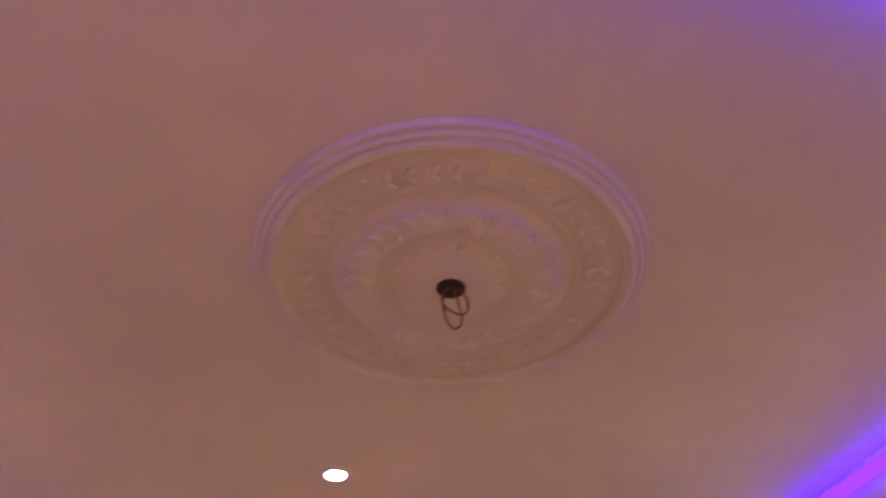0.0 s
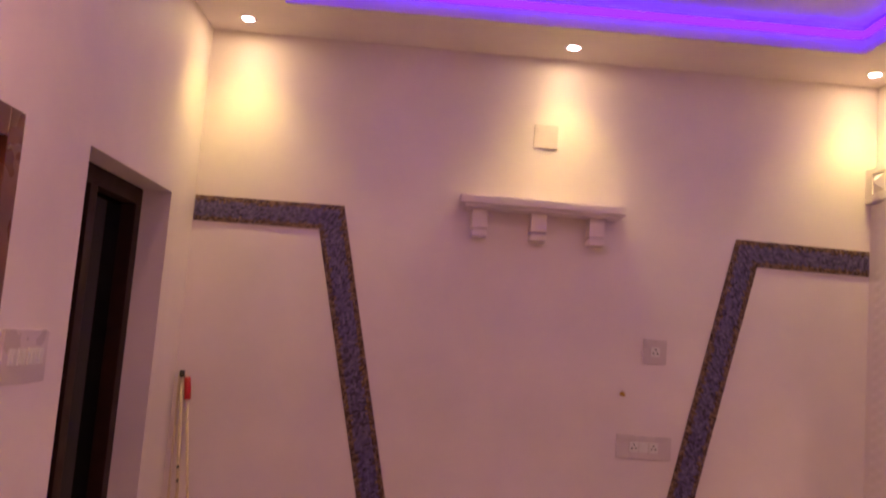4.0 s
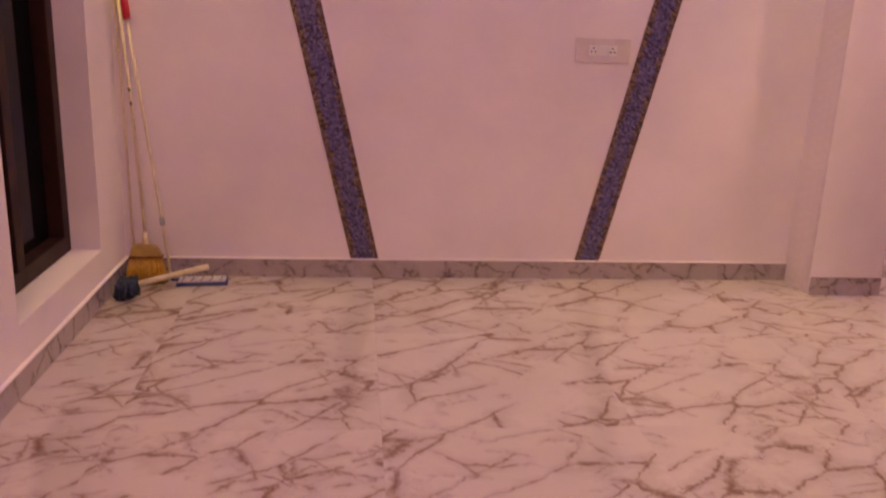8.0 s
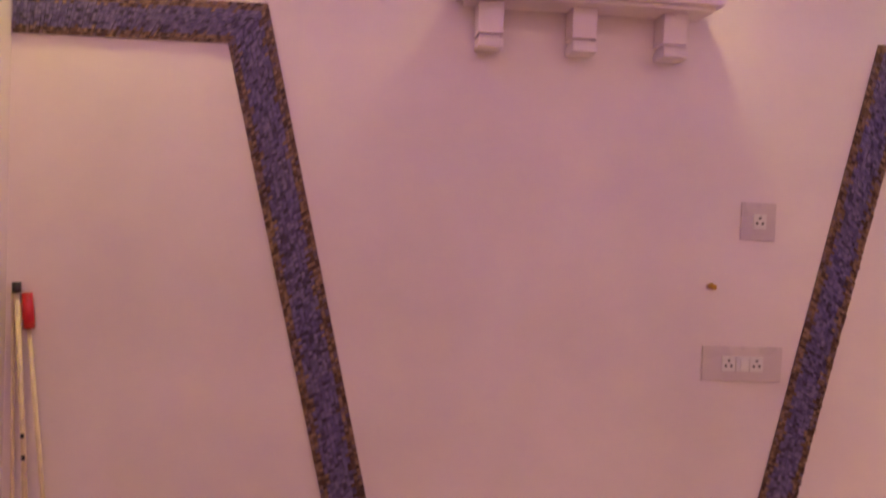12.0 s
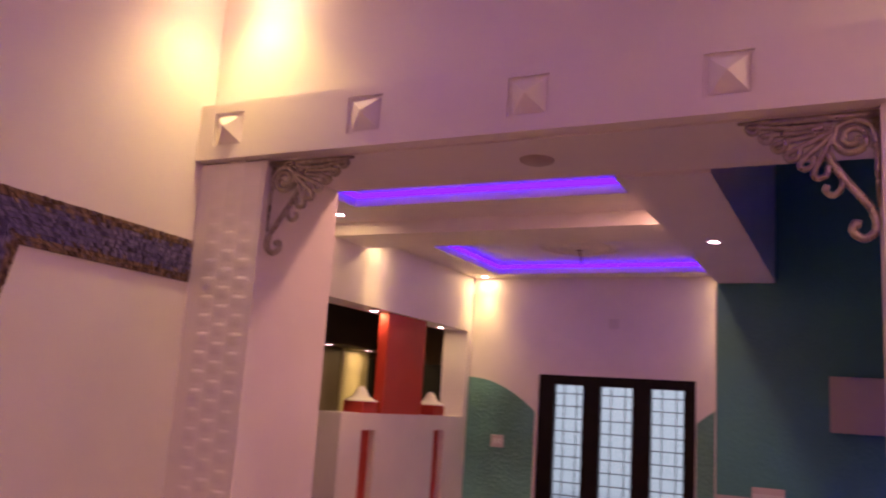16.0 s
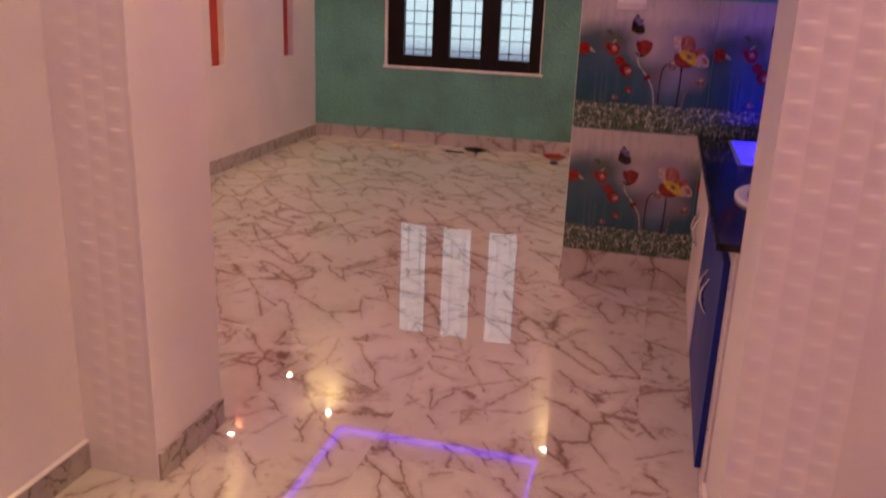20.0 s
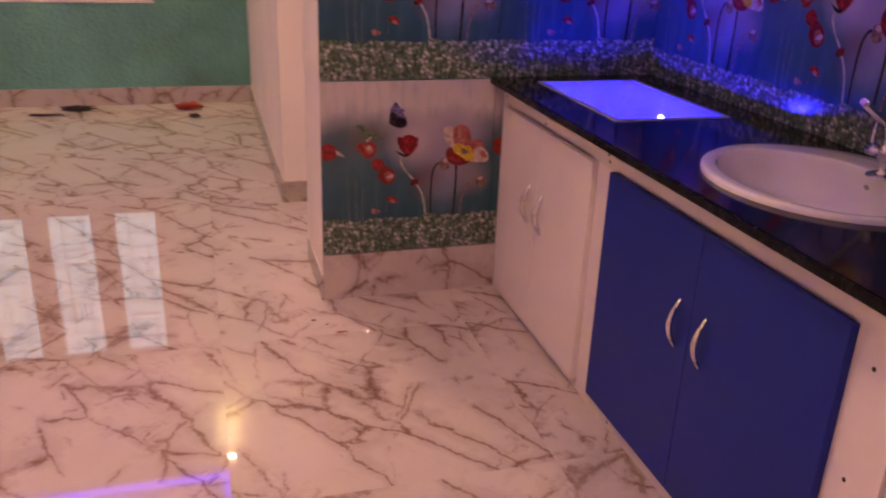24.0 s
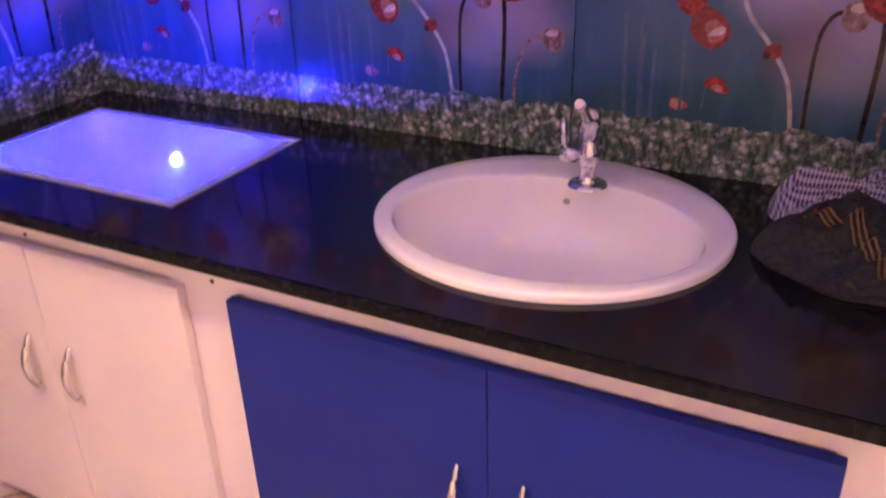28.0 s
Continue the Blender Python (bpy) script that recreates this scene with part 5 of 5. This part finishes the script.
# ---- picture tiles ----
def picture_ground():
    m, nt, b = material("printed_tile_ground")
    v = coords(nt)
    sep = nt.nodes.new("ShaderNodeSeparateXYZ")
    nt.links.new(v, sep.inputs[0])
    div = nt.nodes.new("ShaderNodeMath")
    div.operation = "DIVIDE"
    div.inputs[1].default_value = 0.6
    nt.links.new(sep.outputs["Z"], div.inputs[0])
    wob = nt.nodes.new("ShaderNodeMath")
    wob.operation = "MULTIPLY_ADD"
    wob.inputs[1].default_value, wob.inputs[2].default_value = 0.22, -0.11
    nt.links.new(noise_of(nt, v, 7.0, 3), wob.inputs[0])
    add = nt.nodes.new("ShaderNodeMath")
    nt.links.new(div.outputs[0], add.inputs[0])
    nt.links.new(wob.outputs[0], add.inputs[1])
    col = ramp(nt, add.outputs[0], [(0.12, (0.020, 0.058, 0.086)), (0.36, (0.028, 0.08, 0.108)), (0.56, (0.055, 0.10, 0.135)), (0.68, (0.13, 0.135, 0.17)), (0.76, (0.32, 0.275, 0.305)), (0.86, (0.48, 0.41, 0.42))])
    patch = ramp(nt, noise_of(nt, coords(nt, scale=(3.0, 3.0, 0.7)), 8.0, 4, 0.6), [(0.48, (0, 0, 0)), (0.72, (1, 1, 1))])
    col = mix(nt, mix(nt, 0.35, (0, 0, 0), patch), col, (0.055, 0.16, 0.20))
    for u, w, r, tone, k in ((0.07, 0.41, 0.09, (0.05, 0.085, 0.10), 0.85), (0.17, 0.42, 0.08, (0.06, 0.085, 0.085), 0.8), (0.03, 0.36, 0.08, (0.04, 0.08, 0.10), 0.8), (0.57, 0.42, 0.08, (0.10, 0.11, 0.14), 0.6), (0.33, 0.39, 0.12, (0.44, 0.34, 0.40), 0.9), (0.47, 0.40, 0.13, (0.29, 0.23, 0.36), 0.85), (0.44, 0.29, 0.12, (0.30, 0.22, 0.30), 0.8), (0.37, 0.25, 0.08, (0.15, 0.075, 0.07), 0.75), (0.15, 0.40, 0.07, (0.12, 0.06, 0.06), 0.5), (0.53, 0.26, 0.08, (0.24, 0.18, 0.22), 0.7), (0.598, 0.36, 0.06, (0.05, 0.08, 0.11), 0.8), (0.42, 0.22, 0.10, (0.16, 0.20, 0.30), 0.5)):
        dist = nt.nodes.new("ShaderNodeVectorMath")
        dist.operation = "DISTANCE"
        dist.inputs[1].default_value = (u, 0.0, w)
        nt.links.new(v, dist.inputs[0])
        soft = ramp(nt, dist.outputs["Value"], [(r * 0.2, (k, k, k)), (r, (0, 0, 0))])
        col = mix(nt, soft, col, tone)
    nt.links.new(col, b.inputs["Base Color"])
    b.inputs["Roughness"].default_value = 0.10
    b.inputs["Specular IOR Level"].default_value = 0.3
    return m


def meadow_mat():
    m, nt, b = material("printed_meadow")
    v = coords(nt)
    grass = ramp(nt, noise_of(nt, coords(nt, scale=(2.4, 2.4, 0.7)), 48.0, 5, 0.7), [(0.32, (0.012, 0.024, 0.016)), (0.50, (0.060, 0.095, 0.062)), (0.70, (0.20, 0.25, 0.17))])
    jit = nt.nodes.new("ShaderNodeVectorMath")
    jit.operation = "MULTIPLY_ADD"
    jit.inputs[1].default_value = (0.012,) * 3
    wobble = node(nt, "ShaderNodeTexNoise", Scale=90.0, Detail=4.0)
    nt.links.new(v, wobble.inputs["Vector"])
    nt.links.new(wobble.outputs["Color"], jit.inputs[0])
    nt.links.new(v, jit.inputs[2])
    vor = node(nt, "ShaderNodeTexVoronoi", Scale=72.0)
    nt.links.new(jit.outputs[0], vor.inputs["Vector"])
    fl = ramp(nt, vor.outputs["Distance"], [(0.1, (0.9, 0.9, 0.9)), (0.62, (0, 0, 0))])
    some = ramp(nt, noise_of(nt, v, 24.0, 6, 0.75), [(0.44, (0, 0, 0)), (0.56, (1, 1, 1))])
    tone = ramp(nt, noise_of(nt, v, 70.0, 2), [(0.35, (0.34, 0.31, 0.31)), (0.65, (0.80, 0.73, 0.74))])
    col = mix(nt, mix(nt, 1.0, fl, some, "MULTIPLY"), grass, tone)
    nt.links.new(col, b.inputs["Base Color"])
    b.inputs["Roughness"].default_value = 0.14
    b.inputs["Specular IOR Level"].default_value = 0.16
    return m


def ink(name, a, b_, scale=40.0):
    m, nt, b = material(name)
    nt.links.new(ramp(nt, noise_of(nt, coords(nt), scale, 2), [(0.35, a), (0.65, b_)]), b.inputs["Base Color"])
    b.inputs["Roughness"].default_value = 0.12
    return m


M_GROUND, M_MEADOW = picture_ground(), meadow_mat()
I_RED = ink("ink_red", (0.13, 0.006, 0.005), (0.38, 0.03, 0.022), 110.0)
I_PINK = ink("ink_pink", (0.26, 0.055, 0.045), (0.46, 0.20, 0.17), 70.0)
I_BLUSH = ink("ink_blush", (0.36, 0.20, 0.19), (0.55, 0.42, 0.41), 60.0)
I_YEL = ink("ink_yellow", (0.36, 0.15, 0.005), (0.66, 0.46, 0.04), 130.0)
I_DARK = ink("ink_dark_stem", (0.012, 0.008, 0.010), (0.035, 0.016, 0.016))
I_PALE = ink("ink_pale_stem", (0.24, 0.22, 0.20), (0.46, 0.42, 0.38))
I_VIOLET = ink("ink_violet", (0.03, 0.022, 0.07), (0.20, 0.17, 0.36), 90.0)
I_TAN = ink("ink_tan_bud", (0.10, 0.05, 0.05), (0.28, 0.17, 0.15), 90.0)
I_GREEN = ink("ink_green", (0.03, 0.06, 0.045), (0.13, 0.16, 0.10), 90.0)


def blob(u, v, ru, rv, turn=0.0, n=20, wob=0.0, lift=0.0006):
    """A printed oval at u from the tile's left and v from its foot; the tile faces -y in its own space."""
    bm = bmesh.new()
    c, s = math.cos(radians(turn)), math.sin(radians(turn))
    pts = []
    for k in range(n):
        a = 2 * math.pi * k / n
        r = 1 + wob * math.sin(3 * a + u * 40) + wob * 0.6 * math.sin(5 * a + v * 50)
        x, z = ru * r * math.cos(a), rv * r * math.sin(a)
        pts.append(bm.verts.new((u + x * c - z * s, -lift, v + x * s + z * c)))
    bm.faces.new(pts)
    return bm


def stroke(points, w, lift=0.0008):
    bm = bmesh.new()
    line = smooth_line(points)
    prev = None
    for k, p in enumerate(line):
        q, o = line[min(k + 1, len(line) - 1)], line[max(k - 1, 0)]
        d = Vector((q[0] - o[0], q[1] - o[1])).normalized()
        a = bm.verts.new((p[0] - d.y * w, -lift, p[1] + d.x * w))
        b = bm.verts.new((p[0] + d.y * w, -lift, p[1] - d.x * w))
        if prev:
            bm.faces.new((prev[0], prev[1], b, a))
        prev = (a, b)
    return bm


def petal(u, v, length, width, turn, lift):
    bm = bmesh.new()
    c, s = math.cos(radians(turn)), math.sin(radians(turn))
    pts = []
    for k in range(16):
        a = 2 * math.pi * k / 16
        x, z = length * (0.5 + 0.5 * math.cos(a)), width * math.sin(a) * (0.45 + 0.55 * (0.5 + 0.5 * math.cos(a)))
        pts.append(bm.verts.new((u + x * c - z * s, -lift, v + x * s + z * c)))
    bm.faces.new(pts)
    return bm


def patch(points, lift, n=5):
    """A printed shape with a soft outline through the points."""
    bm = bmesh.new()
    line = smooth_line(list(points) + [points[0]], n)[:-1]
    bm.faces.new([bm.verts.new((u, -lift, v)) for u, v in line])
    return bm


I_HAZE = ink("ink_haze", (0.04, 0.085, 0.105), (0.07, 0.12, 0.14), 60.0)
I_WINE = ink("ink_wine", (0.10, 0.008, 0.010), (0.24, 0.022, 0.022), 120.0)
I_ROSE = ink("ink_rose", (0.20, 0.04, 0.036), (0.42, 0.12, 0.10), 60.0)
prints = [("reed", stroke([(0.088, 0.30), (0.090, 0.20), (0.094, 0.12)], 0.0035), I_HAZE), ("reed", stroke([(0.118, 0.29), (0.117, 0.20), (0.120, 0.12)], 0.005), I_HAZE),
          ("reed", stroke([(0.140, 0.24), (0.138, 0.18), (0.139, 0.12)], 0.003), I_HAZE), ("reed", stroke([(0.186, 0.26), (0.188, 0.20), (0.187, 0.14)], 0.0025), I_HAZE),
          ("sprig", patch([(0.115, 0.452), (0.135, 0.457), (0.165, 0.432), (0.205, 0.412), (0.215, 0.404), (0.185, 0.408), (0.150, 0.418), (0.130, 0.436)], 0.0006), I_GREEN),
          ("sprig", petal(0.135, 0.43, 0.045, 0.008, -70, 0.0007), I_GREEN), ("sprig", petal(0.172, 0.415, 0.028, 0.006, -140, 0.0008), I_PALE),
          ("bud", patch([(-0.002 + 0.004, 0.362), (0.004, 0.385), (0.024, 0.396), (0.044, 0.386), (0.060, 0.366), (0.046, 0.346), (0.022, 0.338), (0.005, 0.344)], 0.0006), I_RED),
          ("bud_tip", patch([(0.050, 0.372), (0.064, 0.366), (0.078, 0.350), (0.070, 0.350), (0.054, 0.358)], 0.0009), I_PALE), ("bud_fold", petal(0.052, 0.362, 0.044, 0.008, 172, 0.0008), I_WINE),
          ("bud", patch([(0.118, 0.382), (0.136, 0.396), (0.160, 0.398), (0.182, 0.388), (0.186, 0.366), (0.176, 0.346), (0.156, 0.340), (0.138, 0.356)], 0.0006), I_RED),
          ("bud_tip", patch([(0.146, 0.382), (0.166, 0.386), (0.176, 0.368), (0.164, 0.354), (0.152, 0.362)], 0.0009), I_PINK), ("bud_tip", petal(0.156, 0.366, 0.020, 0.006, 60, 0.0011), I_BLUSH),
          ("bud", patch([(0.168, 0.322), (0.180, 0.338), (0.200, 0.338), (0.214, 0.322), (0.212, 0.304), (0.192, 0.296), (0.174, 0.306)], 0.0006), I_RED),
          ("bud", patch([(0.194, 0.296), (0.212, 0.312), (0.236, 0.304), (0.254, 0.280), (0.248, 0.256), (0.226, 0.246), (0.204, 0.256), (0.192, 0.276)], 0.0008), I_WINE),
          ("bud_tip", patch([(0.214, 0.286), (0.232, 0.292), (0.248, 0.276), (0.242, 0.260), (0.224, 0.258)], 0.0010), I_ROSE), ("bud_tip", petal(0.222, 0.268, 0.028, 0.008, 25, 0.0012), I_BLUSH),
          ("small_bud", patch([(0.222, 0.192), (0.236, 0.202), (0.252, 0.198), (0.262, 0.182), (0.254, 0.176), (0.240, 0.188), (0.228, 0.182)], 0.0007), I_RED),
          ("small_bud", blob(0.244, 0.184, 0.010, 0.006, -20, 12, 0.1, 0.0009), I_PINK), ("small_bud", blob(0.184, 0.151, 0.015, 0.010, -10, 12, 0.12), I_PINK),
          ("stem", stroke([(0.226, 0.186), (0.224, 0.165), (0.222, 0.146)], 0.0018), I_HAZE),
          ("tulip_stem", stroke([(0.274, 0.352), (0.272, 0.325), (0.284, 0.298), (0.315, 0.260), (0.344, 0.215), (0.356, 0.175), (0.364, 0.120)], 0.0034), I_PALE),
          ("tulip", patch([(0.284, 0.352), (0.266, 0.372), (0.266, 0.398), (0.284, 0.414), (0.306, 0.416), (0.326, 0.402), (0.330, 0.378), (0.316, 0.356), (0.300, 0.346)], 0.0009), I_RED),
          ("tulip_petal", petal(0.288, 0.348, 0.068, 0.015, 112, 0.0011), I_WINE), ("tulip_petal", petal(0.296, 0.346, 0.070, 0.013, 62, 0.0012), I_WINE), ("tulip_petal", petal(0.292, 0.347, 0.068, 0.015, 88, 0.0013), I_RED),
          ("tulip_leaf", patch([(0.252, 0.364), (0.268, 0.356), (0.284, 0.350), (0.306, 0.350), (0.292, 0.340), (0.274, 0.344)], 0.0016), I_DARK),
          ("ladybird", blob(0.322, 0.250, 0.014, 0.012, 20, 16, 0.03, 0.0012), I_WINE), ("ladybird_head", blob(0.313, 0.243, 0.006, 0.006, 0, 10, 0.0, 0.0013), I_DARK),
          ("butterfly_wing", patch([(0.231, 0.460), (0.233, 0.500), (0.250, 0.528), (0.266, 0.512), (0.281, 0.484), (0.290, 0.470), (0.276, 0.462), (0.254, 0.456)], 0.0010), I_VIOLET),
          ("butterfly_wing", patch([(0.229, 0.458), (0.233, 0.492), (0.244, 0.496), (0.262, 0.482), (0.286, 0.470), (0.290, 0.450), (0.272, 0.441), (0.248, 0.446)], 0.0012), I_DARK),
          ("butterfly_wing", petal(0.256, 0.478, 0.036, 0.008, 48, 0.0013), I_VIOLET),
          ("daisy_stem", stroke([(0.468, 0.32), (0.470, 0.25), (0.464, 0.11)], 0.0040), I_DARK),
          ("arched_stem", stroke([(0.382, 0.11), (0.380, 0.2), (0.384, 0.275), (0.398, 0.308), (0.416, 0.316)], 0.0032), I_DARK),
          ("hanging_bud", patch([(0.410, 0.316), (0.418, 0.330), (0.438, 0.330), (0.448, 0.312), (0.442, 0.292), (0.424, 0.286), (0.411, 0.298)], 0.0010), I_TAN), ("bud_cap", blob(0.431, 0.322, 0.012, 0.007, 10, 12, 0.05, 0.0011), I_BLUSH),
          ("arched_stem", stroke([(0.487, 0.11), (0.492, 0.17), (0.508, 0.222), (0.528, 0.242), (0.546, 0.247)], 0.0030), I_TAN),
          ("hanging_bud", patch([(0.543, 0.240), (0.548, 0.256), (0.564, 0.262), (0.580, 0.250), (0.581, 0.232), (0.568, 0.220), (0.550, 0.226)], 0.0010), I_TAN), ("bud_cap", blob(0.560, 0.252, 0.012, 0.006, 10, 12, 0.05, 0.0011), I_BLUSH),
          ("petal", patch([(0.470, 0.360), (0.446, 0.372), (0.420, 0.408), (0.424, 0.436), (0.446, 0.440), (0.468, 0.415)], 0.0011), I_BLUSH),
          ("petal", patch([(0.462, 0.366), (0.454, 0.405), (0.462, 0.438), (0.484, 0.446), (0.510, 0.430), (0.522, 0.395), (0.510, 0.358)], 0.0013), I_ROSE),
          ("petal", patch([(0.472, 0.368), (0.468, 0.405), (0.482, 0.436), (0.494, 0.405), (0.492, 0.366)], 0.0014), I_PINK),
          ("petal", patch([(0.512, 0.352), (0.528, 0.388), (0.552, 0.390), (0.566, 0.372), (0.548, 0.346)], 0.0012), I_ROSE),
          ("petal", patch([(0.516, 0.342), (0.546, 0.366), (0.572, 0.356), (0.586, 0.330), (0.580, 0.312), (0.546, 0.310), (0.520, 0.320)], 0.0015), I_BLUSH),
          ("petal", patch([(0.548, 0.352), (0.568, 0.350), (0.580, 0.328), (0.562, 0.324)], 0.0016), I_PINK),
          ("petal", patch([(0.462, 0.362), (0.438, 0.366), (0.430, 0.344), (0.440, 0.318), (0.466, 0.302), (0.502, 0.304), (0.520, 0.318), (0.500, 0.340)], 0.0017), I_WINE),
          ("petal", patch([(0.446, 0.352), (0.440, 0.336), (0.458, 0.318), (0.484, 0.316), (0.480, 0.334)], 0.0018), I_RED),
          ("daisy_centre", patch([(0.456, 0.376), (0.476, 0.380), (0.494, 0.372), (0.512, 0.370), (0.530, 0.350), (0.535, 0.328), (0.524, 0.314), (0.506, 0.318), (0.486, 0.332), (0.464, 0.346), (0.454, 0.360)], 0.0024, 6), I_YEL),
          ("daisy_heart", blob(0.497, 0.350, 0.014, 0.010, -25, 16, 0.12, 0.0026), I_TAN)]
tile_me = mesh_of("picture_tile", boxed((0.0008, 0.5992, 0.0, 0.006, 0.0008, 0.5992)), M_GROUND)
meadow_bm = bmesh.new()
md = random.Random(11)
foot = [meadow_bm.verts.new((0.001 + 0.598 * k / 60, -0.0016, 0.001)) for k in range(61)]
rim = [meadow_bm.verts.new((0.001 + 0.598 * k / 60, -0.0016, 0.124 + 0.005 * math.sin(k * 0.35) + md.uniform(-0.006, 0.006))) for k in range(61)]
for k in range(60):
    meadow_bm.faces.new((foot[k], foot[k + 1], rim[k + 1], rim[k]))
print_meshes = [("meadow", mesh_of("meadow", meadow_bm, M_MEADOW))] + [(nm, mesh_of(nm, bm, mt)) for nm, bm, mt in prints]
side_wall, back_wall = bpy.data.objects["wall_kitchen_side"], bpy.data.objects["wall_kitchen_back"]


def picture_tile(parent, m):
    t = new("picture_tile", tile_me)
    t.parent, t.matrix_basis = parent, m
    for nm, me in print_meshes:
        o = new(nm, me)
        o.parent = t


# the tile's own -y faces the room: -x on the side wall, +y on the back wall
for z in (0.169, 0.771):
    picture_tile(side_wall, pose(XK - 0.0062, -1.113, z, 0, 0, -90))
    picture_tile(side_wall, pose(XK - 0.0062, -1.714, z, 0, 0, -90))
for k in range(3):
    picture_tile(back_wall, pose(XK + 0.009 - 0.601 * k, YK + 0.0062, 0.743, 0, 0, 180))

# relief scales of the pilasters
for ob, y0 in pilasters:
    for c in range(4):
        for r in range(45):
            z = 2.30 - r * 0.0515 - (0.0257 if c % 2 else 0)
            if z < 0.03:
                continue
            if c == 0 and y0 > -0.1:
                continue
            s = new("relief_scale", scale_me)
            s.parent = ob
            s.location = (-0.001, 0.0895 - 0.0585 * c + (0.0117 if y0 > -0.1 else 0), z)
            s.scale = (1, 1.136, 1)


# ---- floor tiles ----
TS = 0.8
tile_bm = boxed((-TS / 2 + 0.0002, TS / 2 - 0.0002, -TS / 2 + 0.0002, TS / 2 - 0.0002, -0.012, 0.0))
tile_me = mesh_of("floor_tile", tile_bm, M_FLOOR)
floor = thing("floor", "polished white marble tiles with brown veins", "floor", kind="structure")
for i in range(-1, 12):
    for j in range(-7, 6):
        x, y = 1.14 - TS / 2 + TS * i, -0.35 + TS * j
        if -0.6 < x < 9.2 and y > YB - 0.3:
            ob = new("floor_tile", tile_me)
            ob.parent = floor
            ob.location = (x, y, 0)
